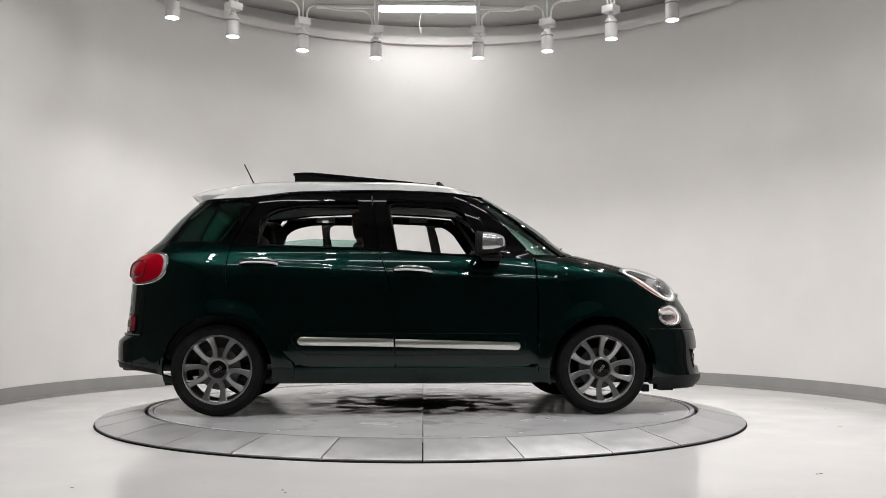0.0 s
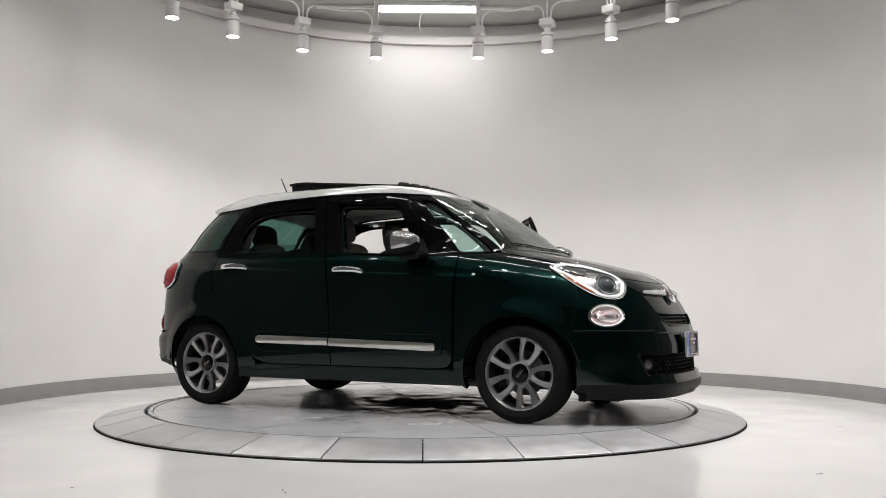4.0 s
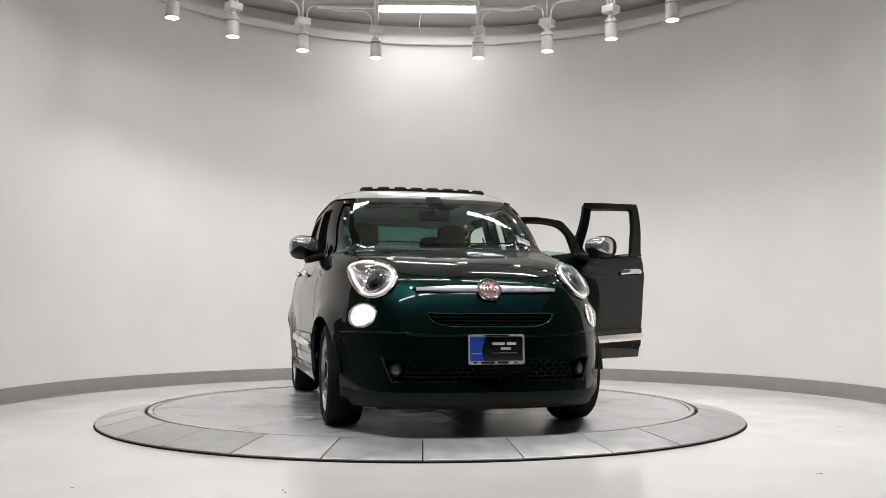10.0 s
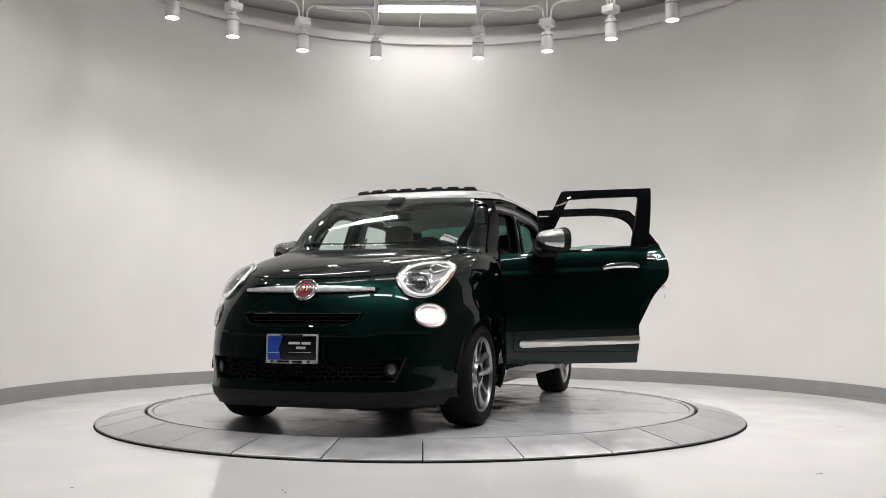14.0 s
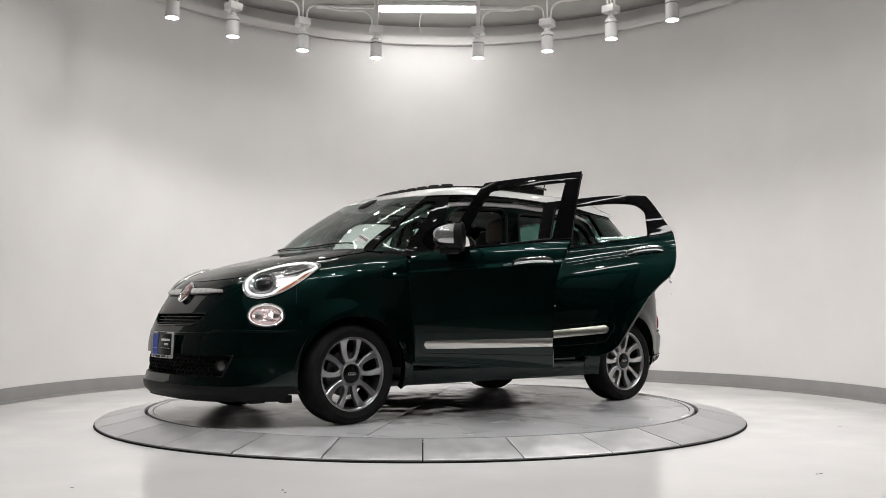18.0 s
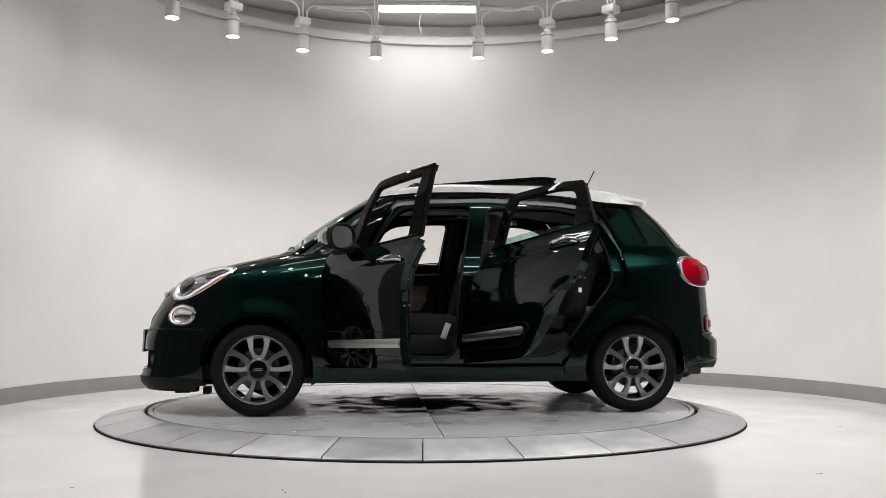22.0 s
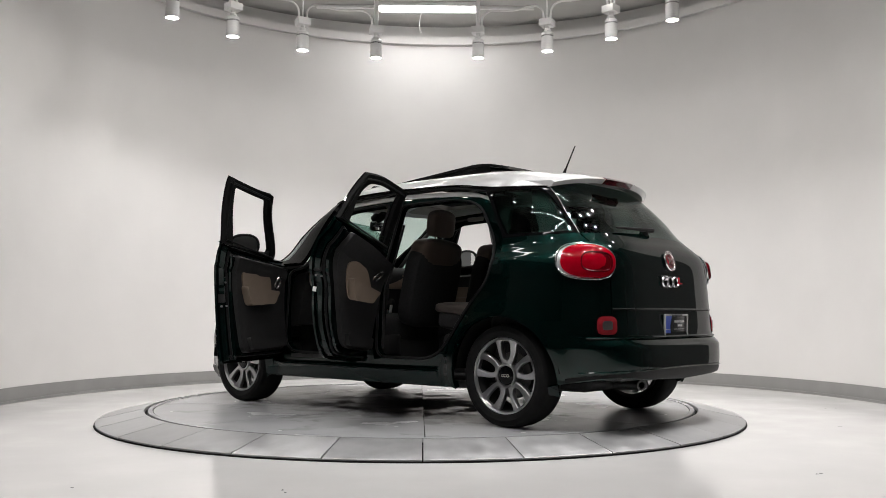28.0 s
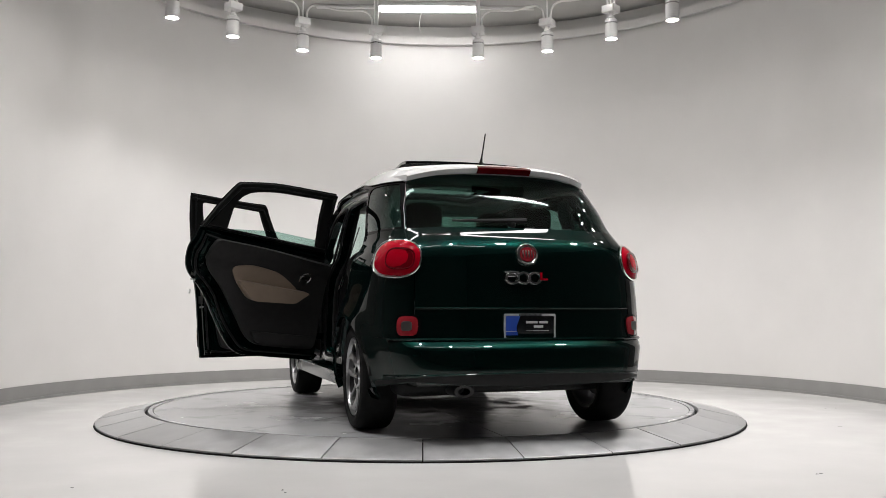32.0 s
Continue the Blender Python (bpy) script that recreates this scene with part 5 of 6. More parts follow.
def build_roof_parts():
    # open sunroof pane, its rear edge raised
    V, F, n, m = [], [], 13, 13
    for layer in (0, 1):
        for i in range(n):
            for j in range(m):
                x = -0.10 - 0.87 * i / (n - 1)
                v = -1 + 2 * j / (m - 1)
                z = 1.668 + 0.066 * min(1, i / (n - 1) * 1.15) - 0.012 * v * v - 0.018 * layer - 0.010 * (max(0, i / (n - 1) - 0.8) / 0.2) ** 2
                V.append((x, 0.42 * v, z))
    def idx(l, i, j):
        return (l * n + i) * m + j
    for i in range(n - 1):
        for j in range(m - 1):
            F.append((idx(0, i, j), idx(0, i, j + 1), idx(0, i + 1, j + 1), idx(0, i + 1, j)))
            F.append((idx(1, i, j), idx(1, i + 1, j), idx(1, i + 1, j + 1), idx(1, i, j + 1)))
    for i in range(n - 1):
        F.append((idx(0, i, 0), idx(0, i + 1, 0), idx(1, i + 1, 0), idx(1, i, 0)))
        F.append((idx(0, i, m - 1), idx(1, i, m - 1), idx(1, i + 1, m - 1), idx(0, i + 1, m - 1)))
    for j in range(m - 1):
        F.append((idx(0, 0, j), idx(1, 0, j), idx(1, 0, j + 1), idx(0, 0, j + 1)))
        F.append((idx(0, n - 1, j), idx(0, n - 1, j + 1), idx(1, n - 1, j + 1), idx(1, n - 1, j)))
    sun = part("sunroof_pane", (V, F), M_ROOFGLASS, car, "black glass sunroof pane, slid back and raised")
    for sgn in (1, -1):
        top = [(-0.12 - 0.84 * k / 8, 0.40 * sgn, 1.654 + 0.066 * min(1, k / 8 * 1.15) - 0.012) for k in range(9)]
        low = [(x, y, on_form([(x, 0.40)], "top", 0.0)[0][2] - 0.005) for x, y, z in top]
        V = [p for pair in zip(top, low) for p in pair]
        V = V + [(x, y - 0.008 * sgn, z) for x, y, z in V]
        F = []
        for k in range(8):
            a = 2 * k
            F += [(a, a + 1, a + 3, a + 2), (a + 18, a + 20, a + 21, a + 19), (a, a + 2, a + 20, a + 18), (a + 1, a + 19, a + 21, a + 3)]
        part("pane_skirt", (V, F), M_PLASTIC, sun)
    for y in (0.40, -0.40):
        part("sunroof_arm", tube([(-0.55, y, 1.655), (-0.88, y, 1.705)], 0.010, 6), M_PLASTIC, sun)
    part("sunroof_seal", tube([(x, y, on_form([(x, abs(y))], "top", 0.0)[0][2] + 0.002) for x, y in dense(rounded([(0.10, -0.40), (0.10, 0.40), (-0.66, 0.40), (-0.66, -0.40)], 0.06), (0.05, 0.05))], 0.009, 6, True), M_PLASTIC, car)
    # wind deflector: a row of raised teeth across the front edge
    def brow(y, off):
        x = 0.150 - 0.06 * (y / 0.48) ** 2
        return Vector(on_form([(x, y)], "top", off)[0])
    rail = part("wind_deflector", tube([brow(y, 0.008) for y in np.linspace(-0.49, 0.49, 25)], 0.007, 6), M_PLASTIC, car, "black toothed wind deflector")
    V = [(-0.02, -0.050, 0), (0.02, -0.050, 0), (0.02, 0.050, 0), (-0.02, 0.050, 0), (-0.016, -0.038, 0.018), (0.008, -0.038, 0.018), (0.008, 0.038, 0.018), (-0.016, 0.038, 0.018)]
    for k in range(8):
        y = -0.4375 + 0.125 * k
        a, b = brow(y - 0.04, 0.008), brow(y + 0.04, 0.008)
        ey = (b - a).normalized()
        ex = ey.cross(Vector((0, 0, 1))).normalized()
        M = Matrix((ex, ey, ex.cross(ey))).transposed().to_4x4()
        M.translation = brow(y, 0.008)
        part("tooth", moved((V, [(3, 2, 1, 0), (4, 5, 6, 7), (0, 1, 5, 4), (1, 2, 6, 5), (2, 3, 7, 6), (3, 0, 4, 7)]), M), M_PLASTIC, rail, smooth=False)
    both("glass_seal", bead(curve(DP_SIDE, 5), "side", 0.0, 0.0014, 0.8, False, 6), M_FRAME, "thin bright seal at the rear window")
    # black drip line between roof and sides, grab lamps inside
    both("roof_seam", bead([(x, z) for x, z in curve(ROOF_SIDE, 6)], "side", 0.001, 0.005, 0.7, False, 6), M_BLACK)


def mirror_parts(door, g):
    """Wing mirror on the front door's forward corner."""
    V, F, n, m = [], [], 14, 24
    for i in range(n + 1):
        t = math.pi / 2 * i / n
        for j in range(m):
            a = 2 * math.pi * j / m
            cy, cz = math.cos(a), math.sin(a)
            cy, cz = math.copysign(abs(cy) ** 0.8, cy), math.copysign(abs(cz) ** 0.8, cz)
            V.append((0.345 + 0.185 * math.sin(t) + 0.002 * cy * math.cos(t), 0.945 + 0.112 * cy * math.cos(t) ** 0.62, 1.165 + (0.079 + 0.006 * cy) * cz * math.cos(t) ** 0.62))
    shell = []
    for i in range(n):
        for j in range(m):
            low = math.sin(2 * math.pi * (j + 0.5) / m) < -0.45
            (shell if i < 2 or low else F).append((i * m + j, i * m + (j + 1) % m, (i + 1) * m + (j + 1) % m, (i + 1) * m + j))
    turn = Matrix.Translation((0.43, 0.90, 0)) @ Matrix.Rotation(radians(14), 4, "Z") @ Matrix.Translation((-0.43, -0.90, 0)) @ Matrix.Translation((0, 0.945, 0)) @ Matrix.Diagonal((1, 0.94, 1, 1)) @ Matrix.Translation((0, -0.945, 0))
    V = [tuple(turn @ Vector(v)) for v in V]
    part("mirror", g((V, F)), M_CAP, door, "chrome wing mirror cap")
    part("mirror_housing", g((V, shell)), M_PLASTIC, door, "black mirror housing")
    ring = [(0.345 + 0.002 * math.cos(a) - 0.002, 0.945 + 0.110 * math.copysign(abs(math.cos(a)) ** 0.8, math.cos(a)), 1.165 + (0.078 + 0.006 * math.cos(a)) * math.copysign(abs(math.sin(a)) ** 0.8, math.sin(a))) for a in np.linspace(0, 2 * math.pi, 33)[:-1]]
    ring = [tuple(turn @ Vector(v)) for v in ring]
    part("mirror_rim", g(tube(ring, 0.009, 8, True)), M_PLASTIC, door)
    mid = sum((Vector(v) for v in ring), Vector()) / len(ring)
    face = [tuple(mid + (Vector(v) - mid) * 0.93 + Vector((0.006, 0, 0))) for v in ring]
    part("mirror_glass", g((face, [tuple(range(len(face)))])), mat_mirror(), door, "mirror glass")
    part("mirror_base", g(rbox((0.14, 0.13, 0.05), 0.02, 3, m=Matrix.Translation((0.43, 0.865, 1.083)) @ Matrix.Rotation(radians(-12), 4, "X"))), M_PLASTIC, door)
    part("mirror_foot", g(panel(rounded([(0.525, 1.09), (0.445, 1.215), (0.395, 1.10)], 0.01), "side", off=0.002, th=0.03)), M_PLASTIC, door)


def mat_mirror():
    return bpy.data.materials.get("mirror") or mat("mirror", (0.75, 0.78, 0.78), 0.02, metal=1.0)


# ---- doors: shell, frame, trim, glass, handles ----
HINGE_F, HINGE_R = (0.745, 0.845, 0.7), (-0.235, 0.87, 0.7)
# degrees of swing, lean of the hinge line in x and y, lift
SWING = {"front_door": (-60.9, 0.054, -0.040, 0.020), "rear_door": (-63.8, -0.172, 0.004, 0.015)}


def inset(poly, d):
    """The polygon shrunk by about d towards its middle line."""
    if area2(poly) < 0:
        poly = poly[::-1]
    out, L = [], len(poly)
    for i in range(L):
        a, b, c = (np.array(poly[(i + j) % L], float) for j in (-1, 0, 1))
        t1, t2 = b - a, c - b
        n = np.array([-(t1[1] / max(np.linalg.norm(t1), 1e-6) + t2[1] / max(np.linalg.norm(t2), 1e-6)), t1[0] / max(np.linalg.norm(t1), 1e-6) + t2[0] / max(np.linalg.norm(t2), 1e-6)])
        ln = np.linalg.norm(n)
        out.append(tuple(b + n / max(ln, 1e-6) * d))
    return out


def build_doors():
    for s in (1, -1):
        def g(geo):
            return geo if s > 0 else flip_y(geo)
        for kind, skin, frm, hole, hinge in (("front_door", DOOR_F, FRAME_F, HOLE_F, HINGE_F), ("rear_door", DOOR_R, FRAME_R, HOLE_R, HINGE_R)):
            front = kind == "front_door"
            door = part(kind, g(panel(skin, th=0.016)), M_PAINT, car, ("open " if s > 0 else "closed ") + "dark green " + kind.replace("_", " ") + " with black window frame")
            part("window_frame", g(panel(frm, "side", off=-0.003, th=0.007, holes=[hole])), M_BLACK, door, "gloss black window frame")
            part("frame_core", g(panel(inset(frm, 0.003), "side", off=-0.0105, th=0.020, holes=[inset(hole, -0.003)])), M_GAP, door)
            part("frame_lining", g(panel(frm, "side", off=-0.0310, th=0.004, holes=[hole])), M_GAP, door)
            part("inner_shell", g(panel(inset(skin, 0.018), "side", off=-0.015, th=0.045)), M_PAINT, door)
            part("jamb", g(panel(inset(skin, 0.045), "side", off=-0.0595, th=0.040)), M_PAINT, door, "green painted inner door shell")
            part("door_seal", g(bead(inset(skin, 0.040), "side", -0.070, 0.010, 1, True, 6)), M_PLASTIC, door, "black rubber seal")
            part("frame_seal", g(bead(inset(frm, 0.03), "side", -0.034, 0.007, 1, True, 6)), M_PLASTIC, door)
            part("belt_strip", g(bead([(x, z + 0.004) for x, z in ([(0.53, 1.086), (0.318, 1.093), (-0.203, 1.12), (-0.335, 1.13)] if front else [(-0.345, 1.133), (-1.05, 1.153), (-1.347, 1.166)])], "side", 0.002, 0.006, 0.8, False, 6)), M_BLACK, door)
            # inner trim with tan inset, armrest and release ring
            if front:
                trim = rounded([(0.66, 1.05), (0.66, 0.45), (0.58, 0.40), (-0.10, 0.39), (-0.14, 0.62), (-0.24, 1.10), (0.30, 1.075)], [0.06, 0.08, 0.05, 0.06, 0.1, 0.03, 0.1])
                tan = rounded([(0.36, 0.96), (0.40, 0.84), (0.33, 0.74), (-0.05, 0.72), (-0.09, 0.84), (-0.14, 0.98), (0.05, 0.99)], 0.07)
                arm, ring_c = [(0.46, 0.845), (0.37, 0.745), (-0.05, 0.725), (-0.12, 0.865)], (0.50, 0.955)
                pocket = rounded([(0.60, 0.50), (0.60, 0.42), (-0.02, 0.41), (-0.05, 0.50)], 0.03)
            else:
                trim = rounded([(-0.31, 1.10), (-0.30, 0.75), (-0.30, 0.42), (-0.84, 0.42), (-0.98, 0.62), (-1.12, 0.80), (-1.28, 0.94), (-1.28, 1.13), (-0.8, 1.12)], [0.05, 0.1, 0.07, 0.12, 0.1, 0.15, 0.1, 0.05, 0.2])
                tan = rounded([(-0.52, 0.84), (-0.58, 0.75), (-0.92, 0.73), (-1.04, 0.86), (-1.10, 0.96), (-0.96, 1.00), (-0.72, 0.97)], 0.07)
                arm, ring_c = [(-0.45, 0.845), (-0.56, 0.750), (-0.90, 0.735), (-1.04, 0.875)], (-0.50, 1.01)
                pocket = rounded([(-0.34, 0.52), (-0.34, 0.44), (-0.80, 0.44), (-0.86, 0.52)], 0.03)
            tr = part("door_trim", g(panel(trim, "side", off=-0.098, th=0.030)), M_INTERIOR, door, "dark grey door lining")
            part("tan_inset", g(panel(tan, "side", off=-0.124, th=0.012)), M_TAN, tr, "tan leather inset")
            part("armrest", g(panel(rounded(arm, 0.035), "side", off=-0.130, th=0.050)), M_TAN, tr, "padded tan armrest")
            part("door_pocket", g(panel(pocket, "side", off=-0.126, th=0.03)), M_INTERIOR, tr)
            rm = form_pose(ring_c[0], ring_c[1], "side", -0.142)
            part("release_ring", g(moved(torus(0.040, 0.009, 28, 8, 1.15), rm)), M_CHROME, tr, "chrome ring round the door release")
            part("release_lever", g(moved(rbox((0.05, 0.02, 0.012), 0.004), rm)), M_PLASTIC, tr)
            # outer handle in its cup
            hx, hz = (-0.105, 0.983) if front else (-1.152, 1.030)
            tilt = -2.5 if front else -1.5
            part("handle_cup", g(panel(ellipse(hx, hz - 0.006, 0.085, 0.030, tilt, 26, 2.6), "side", off=0.0015, th=0.003)), M_PAINT, door)
            bar = [(hx + u * 0.128, hz + 0.004 + tilt * 0.0022 * u) for u in (-1, -0.9, -0.7, -0.4, 0, 0.4, 0.7, 0.9, 1)]
            offs = (0.004, 0.016, 0.026, 0.031, 0.033, 0.031, 0.026, 0.016, 0.004)
            P = [on_form([b], "side", o)[0] for b, o in zip(bar, offs)]
            part("handle", g(tube(P, [0.012, 0.017, 0.0195, 0.0205, 0.021, 0.0205, 0.0195, 0.017, 0.012], 12, False, 0.7, (0, 1, 0))), M_CHROME, door, "chrome pull handle")
            # lower moulding with bright strip
            if front:
                base = rounded([(-0.224, 0.565), (0.655, 0.560), (0.665, 0.425), (-0.222, 0.418)], [0.01, 0.03, 0.03, 0.01])
                strip = rounded([(-0.226, 0.527), (0.615, 0.504), (0.625, 0.478), (0.612, 0.452), (-0.224, 0.475)], [0.002, 0.02, 0.02, 0.02, 0.002])
            else:
                base = rounded([(-0.236, 0.565), (-0.89, 0.567), (-0.93, 0.53), (-0.85, 0.425), (-0.234, 0.418)], [0.01, 0.03, 0.03, 0.05, 0.01])
                strip = rounded([(-0.238, 0.528), (-0.862, 0.542), (-0.884, 0.514), (-0.865, 0.486), (-0.236, 0.476)], [0.002, 0.02, 0.02, 0.02, 0.002])
            part("moulding", g(panel(base, "side", off=0.006, th=0.006)), M_PAINT, door)
            part("moulding_gap", g(bead(dense(base, (0.05, 0.05)), "side", 0.006, 0.0028, 0.8, True, 6)), M_GAP, door)
            part("bright_strip", g(panel(strip, "side", off=0.014, th=0.012, cell=(0.05, 0.008), bulge=((0.2, 0.490) if front else (-0.55, 0.508), (3.0, 0.036), 0.009))), M_SATIN, door, "satin metal strip")
            # side glass: fronts fully down, rears mostly down
            if not front:
                pane = rounded([(-0.445, 1.12), (-0.462, 1.205), (-0.80, 1.215), (-1.17, 1.175), (-1.175, 1.14)], 0.008)
                gl = part("side_glass", g(panel(pane, "side", off=-0.022, th=0.004)), M_TINT, door, "green tinted pane, wound down")
                gl.visible_shadow = False
            if front:
                mirror_parts(door, g)
            # latch plate and bolts on the free edge, hinges on the other
            ex, ez = (-0.218, 0.80) if front else (-1.30, 0.90)
            lp = on_form([(ex, ez)], "side", -0.04)[0]
            part("latch", g(rbox((0.008, 0.05, 0.11), 0.002, at=(lp[0] - 0.002, lp[1], lp[2]))), M_DARKMETAL, door)
            for dy in (-0.034, 0.002):
                for dz in (0.075, 0.11, -0.08):
                    part("bolt", g(rbox((0.012, 0.012, 0.012), 0.003, at=(lp[0] - 0.006, lp[1] + dy, lp[2] + dz))), M_ALLOY, door)
            if not front:
                part("edge_label", g(rbox((0.004, 0.022, 0.028), 0, at=(lp[0] - 0.004, lp[1] - 0.004, lp[2] - 0.16))), M_PAPER, door)
            for z in (0.52, 0.88):
                hp = on_form([(hinge[0] - 0.02, z)], "side", -0.05)[0]
                part("hinge", g(rbox((0.09, 0.03, 0.05), 0.006, at=(hp[0] + 0.02, hp[1], hp[2]))), M_PAINT, door)
            if s > 0:
                ang, lx, ly, lift = SWING[kind]
                h = Vector(hinge)
                door.matrix_local = Matrix.Translation(h + Vector((0, 0, lift))) @ Matrix.Rotation(radians(ang), 4, Vector((lx, ly, 1)).normalized()) @ Matrix.Translation(-h)


# ---- inside the car ----
def cushion(size, r=0.05, crown=0.02, m=None):
    """A padded block: rounded box with a crowned top."""
    bm = bmesh.new()
    bmesh.ops.create_cube(bm, size=1)
    bmesh.ops.subdivide_edges(bm, edges=bm.edges[:], cuts=7, use_grid_fill=True)
    for v in bm.verts:
        p = v.co * 2
        k = 5.0
        q = (abs(p.x) ** k + abs(p.y) ** k + abs(p.z) ** k) ** (1 / k)
        mx = max(abs(p.x), abs(p.y), abs(p.z))
        f = mx / q
        p = p * f
        v.co = Vector((p.x * size[0] / 2, p.y * size[1] / 2, p.z * size[2] / 2 + (crown * (1 - p.x ** 2) * (1 - p.y ** 2) if p.z > 0 else 0)))
    bm.verts.index_update()
    M = m or Matrix()
    geo = ([tuple(M @ v.co) for v in bm.verts], [tuple(v.index for v in f.verts) for f in bm.faces])
    bm.free()
    return geo


def build_inside():
    # floor, bulkhead, lining
    part("carpet", rbox((2.55, 1.42, 0.03), 0.01, at=(-0.35, 0, 0.275)), M_DARKCLOTH, car)
    part("bulkhead", rbox((0.05, 1.40, 0.72), 0.02, at=(0.88, 0, 0.62)), M_INTERIOR, car)
    part("boot_floor", rbox((0.62, 1.2, 0.05), 0.02, at=(-1.72, 0, 0.56)), M_DARKCLOTH, car)
    both("inner_arch", rbox((0.62, 0.30, 0.42), 0.10, 3, at=(-1.50, 0.60, 0.55)), M_INTERIOR)
    hl = rounded([(0.16, -0.50), (0.16, 0.50), (-0.3, 0.60), (-1.0, 0.60), (-1.35, 0.50), (-1.35, -0.50), (-1.0, -0.60), (-0.3, -0.60)], 0.08)
    sun = rounded([(0.10, -0.38), (0.10, 0.38), (-0.64, 0.38), (-0.64, -0.38)], 0.06)
    part("headliner", panel(hl, "top", off=-0.045, th=0.02, holes=[sun]), M_HEADLINER, car, "light grey headliner")
    part("sunroof_lining", tube([(x, y, 1.615 - 0.03 * (y / 0.4) ** 2) for x, y in dense(sun, (0.06, 0.06))], 0.022, 8, True), M_PLASTIC, car)
    for x, z in ((-0.02, 1.475), (-0.80, 1.47)):
        both("grab_lamp", rbox((0.16, 0.035, 0.035), 0.012, at=(x, 0.60, z)), M_HEADLINER)
    both("reading_lamp", rbox((0.05, 0.012, 0.02), 0.004, at=(-0.80, 0.578, z - 0.012)), M_RING, "small lit courtesy lamp")
    # pillars' linings
    both("a_pillar_lining", tube(on_form([(0.93, 1.13), (0.75, 1.275), (0.52, 1.435), (0.31, 1.55)], "side", -0.045), 0.018, 8), M_TRIMGREY)
    both("pillar_strut", tube(on_form([(0.585, 1.09), (0.44, 1.33), (0.32, 1.50)], "side", -0.04), 0.016, 8), M_TRIMGREY)
    both("b_pillar_lining", tube(on_form([(-0.25, 0.45), (-0.26, 0.9), (-0.30, 1.15), (-0.345, 1.50)], "side", -0.11), [0.07, 0.06, 0.045, 0.04], 10, False, 0.5, (0, 1, 0)), M_INTERIOR)
    both("c_pillar_lining", panel(rounded([(-1.20, 1.15), (-1.12, 1.40), (-1.2, 1.50), (-1.34, 1.50), (-1.30, 1.2)], 0.03), "side", off=-0.10, th=0.03), M_TRIMGREY)
    both("d_pillar_lining", panel(rounded([(-1.60, 1.185), (-1.475, 1.49), (-1.56, 1.485), (-1.80, 1.19)], 0.01), "side", off=-0.040, th=0.03), M_TRIMGREY)
    both("seat_belt", tube(on_form([(-0.27, 0.6), (-0.30, 1.0), (-0.335, 1.36)], "side", -0.16), 0.020, 6, False, 0.12, (0, 1, 0)), M_DARKCLOTH)
    both("sill_plate", panel([(0.60, 0.372), (-0.08, 0.366), (-0.08, 0.392), (0.60, 0.398)], "side", off=-0.048, th=0.012), M_DARKMETAL, "dark ribbed sill plate")
    both("aperture_seal", bead(rounded([(0.68, 1.05), (0.66, 0.42), (-0.13, 0.385), (-0.17, 0.9), (-0.28, 1.49), (0.235, 1.475), (0.53, 1.07)], [0.05, 0.12, 0.08, 0.2, 0.06, 0.1, 0.05]), "side", -0.052, 0.010, 1, True, 6), M_PLASTIC)
    both("aperture_seal", bead(rounded([(-0.40, 1.47), (-0.32, 1.0), (-0.31, 0.40), (-0.86, 0.40), (-1.10, 0.72), (-1.28, 0.93), (-1.27, 1.15), (-1.12, 1.42), (-0.9, 1.475)], [0.05, 0.1, 0.08, 0.14, 0.2, 0.1, 0.1, 0.1, 0.1]), "side", -0.052, 0.010, 1, True, 6), M_PLASTIC)
    # dashboard
    V, F, n = [], [], 25
    prof = [(0.93, 1.085), (0.78, 1.095), (0.66, 1.085), (0.585, 1.05), (0.56, 1.00), (0.565, 0.93), (0.60, 0.86), (0.62, 0.74), (0.70, 0.62), (0.88, 0.60)]
    for k in range(n):
        y = -0.70 + 1.40 * k / (n - 1)
        for x, z in prof:
            V.append((x - 0.02 + 0.06 * (y / 0.7) ** 2 * (1 if x < 0.7 else 0), y, z - 0.02 * (y / 0.7) ** 4))
    for k in range(n - 1):
        for j in range(len(prof) - 1):
            a, b = k * len(prof) + j, (k + 1) * len(prof) + j
            F.append((a, b, b + 1, a + 1))
    F += [tuple(range(len(prof))), tuple((n - 1) * len(prof) + j for j in reversed(range(len(prof))))]
    dash = part("dashboard", (V, F), M_INTERIOR, car, "dark dashboard with a tan facing", sharp=50)
    part("dash_facing", rbox((0.03, 0.62, 0.12), 0.012, m=Matrix.Translation((0.565, -0.33, 0.955)) @ Matrix.Rotation(radians(6), 4, "Y")), M_TAN, dash, "tan dash facing")
    part("binnacle", cushion((0.20, 0.34, 0.13), m=Matrix.Translation((0.60, 0.37, 1.075))), M_INTERIOR, dash)
    for y in (0.62, -0.62):
        vent = part("air_vent", moved(torus(0.062, 0.010, 28, 8, 1.25), Matrix.Translation((0.575, y, 0.965)) @ Matrix.Rotation(radians(-90), 4, "Y") @ Matrix.Rotation(radians(90), 4, "Z")), M_SATIN, dash, "oval vent with a bright ring")
        part("vent_core", moved(lathe([(0, 0), (0.058, 0), (0.058, 0.03), (0, 0.03)], 24, "x"), Matrix.Translation((0.578, y, 0.965))), M_INTERIOR, dash)
    part("screen", rbox((0.02, 0.20, 0.12), 0.008, m=Matrix.Translation((0.552, 0.0, 1.0)) @ Matrix.Rotation(radians(10), 4, "Y")), M_ROOFGLASS, dash, "dark centre screen")
    part("centre_console", rbox((0.62, 0.20, 0.34), 0.05, 3, at=(0.42, 0, 0.46)), M_INTERIOR, car)
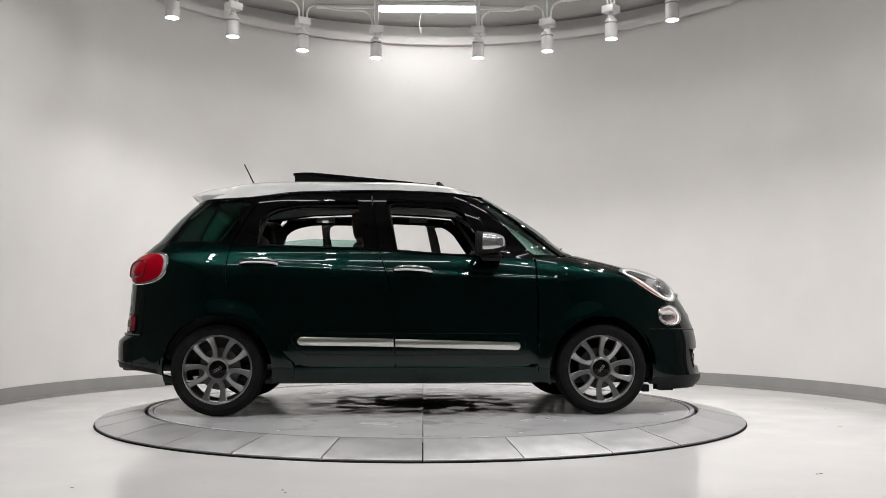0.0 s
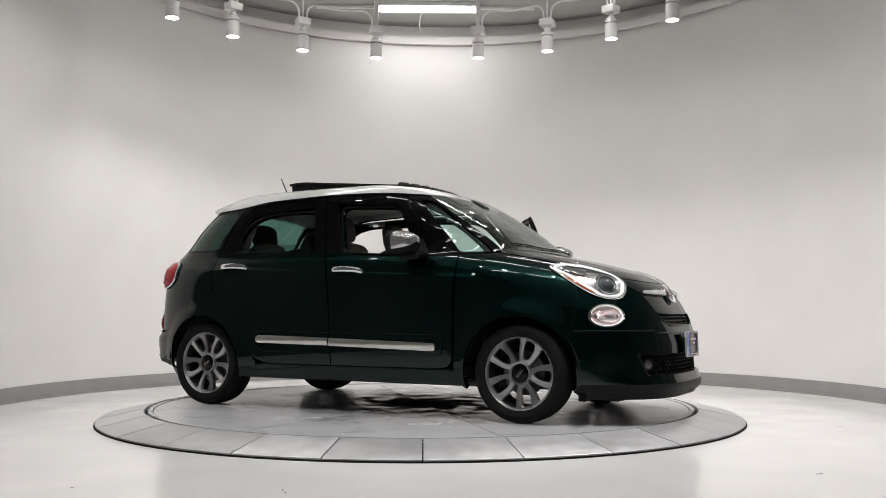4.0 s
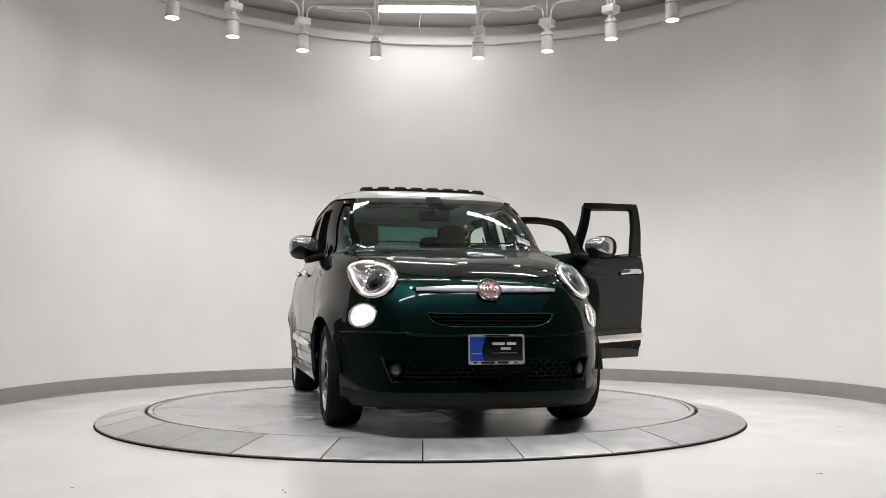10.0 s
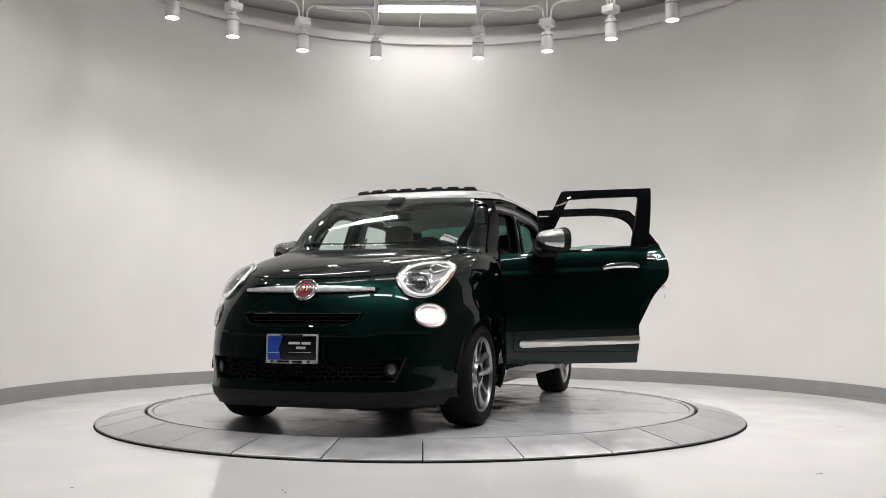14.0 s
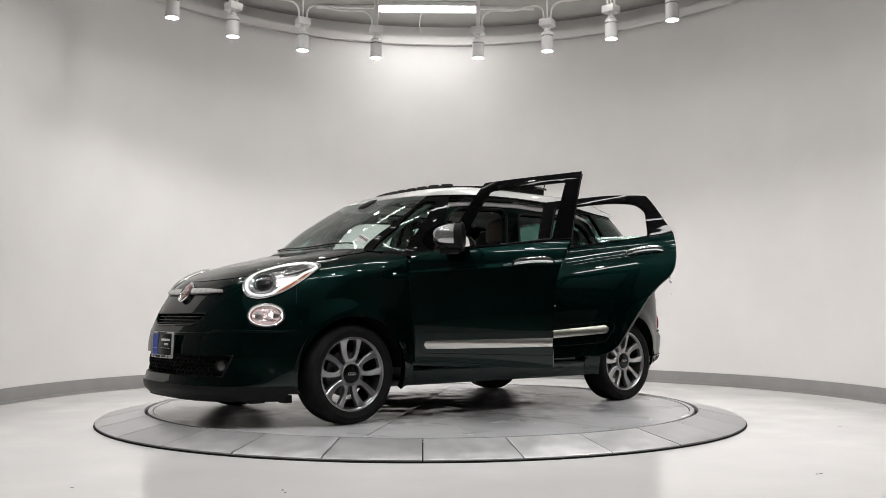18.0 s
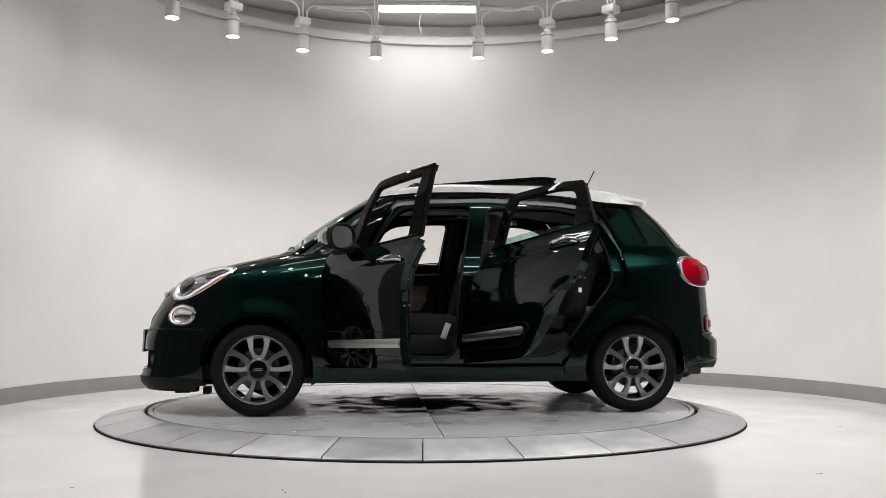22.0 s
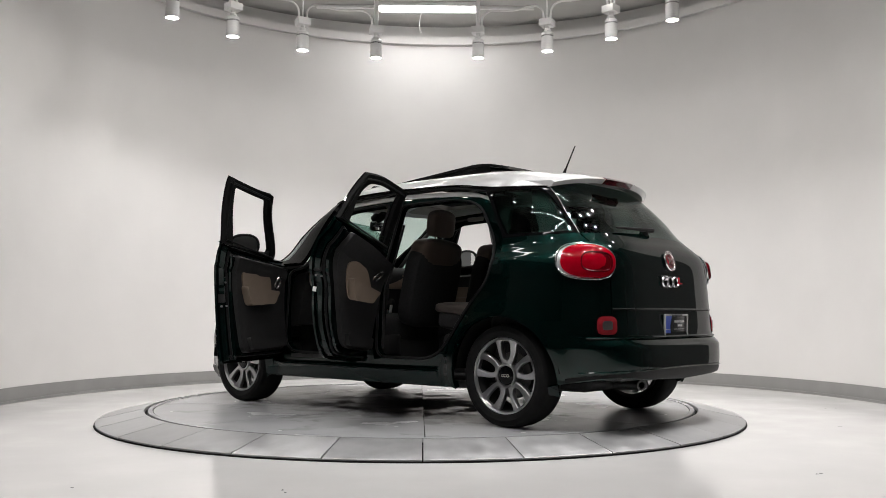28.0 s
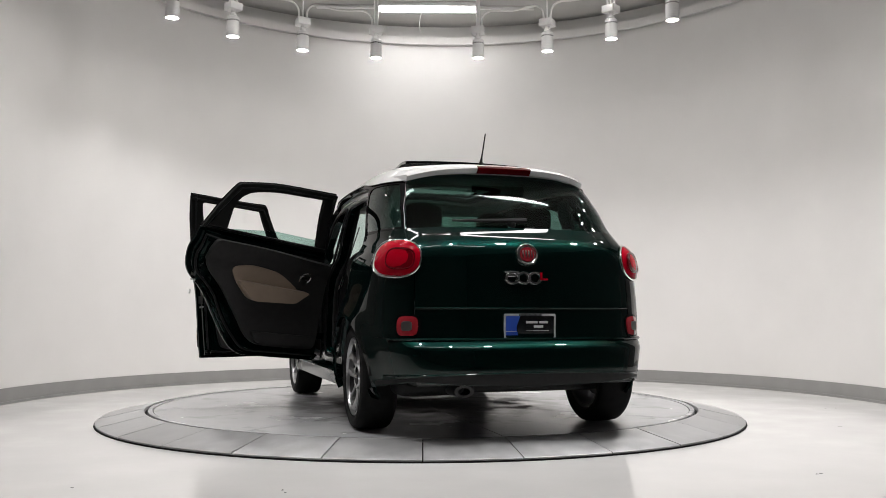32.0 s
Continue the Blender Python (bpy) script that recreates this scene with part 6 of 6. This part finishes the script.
    part("centre_panel", rbox((0.12, 0.24, 0.34), 0.04, 3, m=Matrix.Translation((0.575, 0, 0.74)) @ Matrix.Rotation(radians(-14), 4, "Y")), M_INTERIOR, car)
    for y in (-0.06, 0, 0.06):
        part("climate_knob", moved(lathe([(0.024, 0), (0.024, 0.02), (0.018, 0.025), (0, 0.025)], 20), Matrix.Translation((0.505, y, 0.71)) @ Matrix.Rotation(radians(-104), 4, "Y")), M_SATIN, car)
    stick = part("gear_lever", tube([(0.40, 0.0, 0.62), (0.37, 0.0, 0.76)], [0.014, 0.012], 8), M_SATIN, car)
    part("knob", moved(dome(0.032, 0.05), Matrix.Translation((0.368, 0, 0.76))), M_INTERIOR, stick)
    # steering wheel
    wm = Matrix.Translation((0.335, 0.37, 1.03)) @ Matrix.Rotation(radians(-62), 4, "Y")
    sw = part("steering_wheel", moved(torus(0.183, 0.0165, 44, 10), wm), M_INTERIOR, car, "dark leather steering wheel")
    part("hub", moved(cushion((0.17, 0.16, 0.06), m=Matrix()), wm), M_INTERIOR, sw)
    part("spoke", moved(join(rbox((0.035, 0.34, 0.018), 0.006), rbox((0.17, 0.045, 0.018), 0.006, at=(-0.09, 0, 0))), wm), M_SATIN, sw, "satin grey spokes")
    part("hub_badge", moved(torus(0.026, 0.005, 20, 6), wm @ Matrix.Translation((0, 0, 0.046))), M_CHROME, sw)
    part("column", tube([(0.36, 0.37, 1.01), (0.60, 0.37, 0.90)], [0.04, 0.055], 10), M_INTERIOR, car)
    # rear-view mirror
    rv = part("rear_view_mirror", rbox((0.03, 0.23, 0.075), 0.02, 3, at=(0.50, 0, 1.40)), M_PLASTIC, car)
    part("mirror_glass", rbox((0.004, 0.21, 0.06), 0.001, at=(0.484, 0, 1.40)), mat_mirror(), rv)
    part("stem", tube([(0.51, 0, 1.42), (0.56, 0, 1.48)], 0.012, 6), M_PLASTIC, rv)
    part("sensor_pod", rbox((0.14, 0.12, 0.05), 0.02, 3, m=Matrix.Translation((0.50, 0, 1.495)) @ Matrix.Rotation(radians(30), 4, "Y")), M_PLASTIC, car)
    both("sun_visor", rbox((0.14, 0.36, 0.015), 0.006, m=Matrix.Translation((0.23, 0.30, 1.535)) @ Matrix.Rotation(radians(18), 4, "Y")), M_HEADLINER)
    # front seats
    for y in (0.37, -0.37):
        seat = part("front_seat", cushion((0.50, 0.50, 0.17), m=Matrix.Translation((-0.06, y, 0.585)) @ Matrix.Rotation(radians(-6), 4, "Y")), M_DARKCLOTH, car, "front seat in dark cloth and brown leather")
        part("seat_base", rbox((0.44, 0.44, 0.24), 0.04, 2, at=(-0.08, y, 0.40)), M_INTERIOR, seat)
        part("seat_side", rbox((0.46, 0.03, 0.14), 0.012, at=(-0.08, y + (0.235 if y > 0 else -0.235), 0.47)), M_INTERIOR, seat)
        bk = Matrix.Translation((-0.385, y, 0.88)) @ Matrix.Rotation(radians(-14), 4, "Y")
        part("backrest", cushion((0.16, 0.50, 0.58), m=bk), M_DARKCLOTH, seat)
        part("backrest_top", cushion((0.165, 0.44, 0.22), m=bk @ Matrix.Translation((0.004, 0, 0.225))), M_BROWN, seat, "brown leather upper backrest")
        for dy in (0.045, -0.045):
            part("headrest_post", tube([(-0.455, y + dy, 1.15), (-0.475, y + dy, 1.26)], 0.007, 6), M_CHROME, seat)
        part("headrest", cushion((0.10, 0.235, 0.18), m=Matrix.Translation((-0.487, y, 1.325)) @ Matrix.Rotation(radians(-8), 4, "Y")), M_BROWN, seat, "brown leather headrest")
    part("seat_tag", rbox((0.042, 0.004, 0.115), 0.001, m=Matrix.Translation((-0.096, 0.668, 0.567)) @ Matrix.Rotation(radians(-20), 4, "Y")), M_PAPER, car, "white paper tag hanging at the seat")
    # rear bench
    bench = part("rear_bench", cushion((0.48, 1.16, 0.16), m=Matrix.Translation((-0.80, 0, 0.635)) @ Matrix.Rotation(radians(-7), 4, "Y")), M_DARKCLOTH, car, "rear bench in dark cloth and tan leather")
    part("bench_base", rbox((0.40, 1.10, 0.28), 0.05, 2, at=(-0.84, 0, 0.42)), M_INTERIOR, bench)
    for y in (0.38, -0.38):
        part("bench_facing", cushion((0.40, 0.40, 0.07), m=Matrix.Translation((-0.77, y, 0.71)) @ Matrix.Rotation(radians(-7), 4, "Y")), M_TAN_SHADED, bench, "tan seat facing")
    for y, w in ((0.38, 0.46), (-0.38, 0.46), (0, 0.28)):
        bk = Matrix.Translation((-1.14, y, 0.92)) @ Matrix.Rotation(radians(-17), 4, "Y")
        part("rear_backrest", cushion((0.14, w, 0.60), m=bk), M_DARKCLOTH, bench)
        if y:
            part("backrest_top", cushion((0.145, 0.36, 0.20), m=bk @ Matrix.Translation((0.004, 0, 0.22))), M_BROWN, bench)
            for dy in (0.04, -0.04):
                part("headrest_post", tube([(-1.215, y + dy, 1.16), (-1.235, y + dy, 1.26)], 0.006, 6), M_CHROME, bench)
            part("headrest", cushion((0.09, 0.25, 0.16), m=Matrix.Translation((-1.245, y, 1.30)) @ Matrix.Rotation(radians(-8), 4, "Y")), M_DARKCLOTH, bench, "dark headrest")
    # paper in the footwell
    V = [(0.475, 0.66, 0.382), (0.228, 0.66, 0.392), (0.245, 0.62, 0.43), (0.290, 0.58, 0.500)]
    pm = Matrix.Translation((0.30, 0.634, 0.434)) @ Matrix.Rotation(radians(-58), 4, "X")
    for k in range(4):
        part("paper_mark", moved(rbox((0.007, 0.035, 0.002), 0, at=(-0.03 + 0.02 * k, 0, 0)), pm), M_PLATE, car)
    pp = part("paper_mat", thick([np.array(v) for v in V], [np.array((0, 0.85, 0.5))] * 4, [(0, 1, 2, 3)], 0.002), M_PAPER, car, "white paper sheet propped in the footwell", smooth=False)


build_shell()
rail_lining()
build_doors()
build_wheels()
build_under()
build_front()
build_rear()
build_roof_parts()
build_inside()


# ---- what moves: the disc turns clockwise at a steady rate and carries the car ----
def turn_at(t):
    return 2.30 - 8.0234 * t


def motions():
    times = [k * 2.0 for k in range(17)]
    walk(disc, [(t, pose(0, 0, 0, 0, 0, turn_at(t))) for t in times])
    walk(car, [(t, pose(0, 0, 0, 0, 0, turn_at(t)) @ pose(0, CAR_Y, 0)) for t in times])


motions()
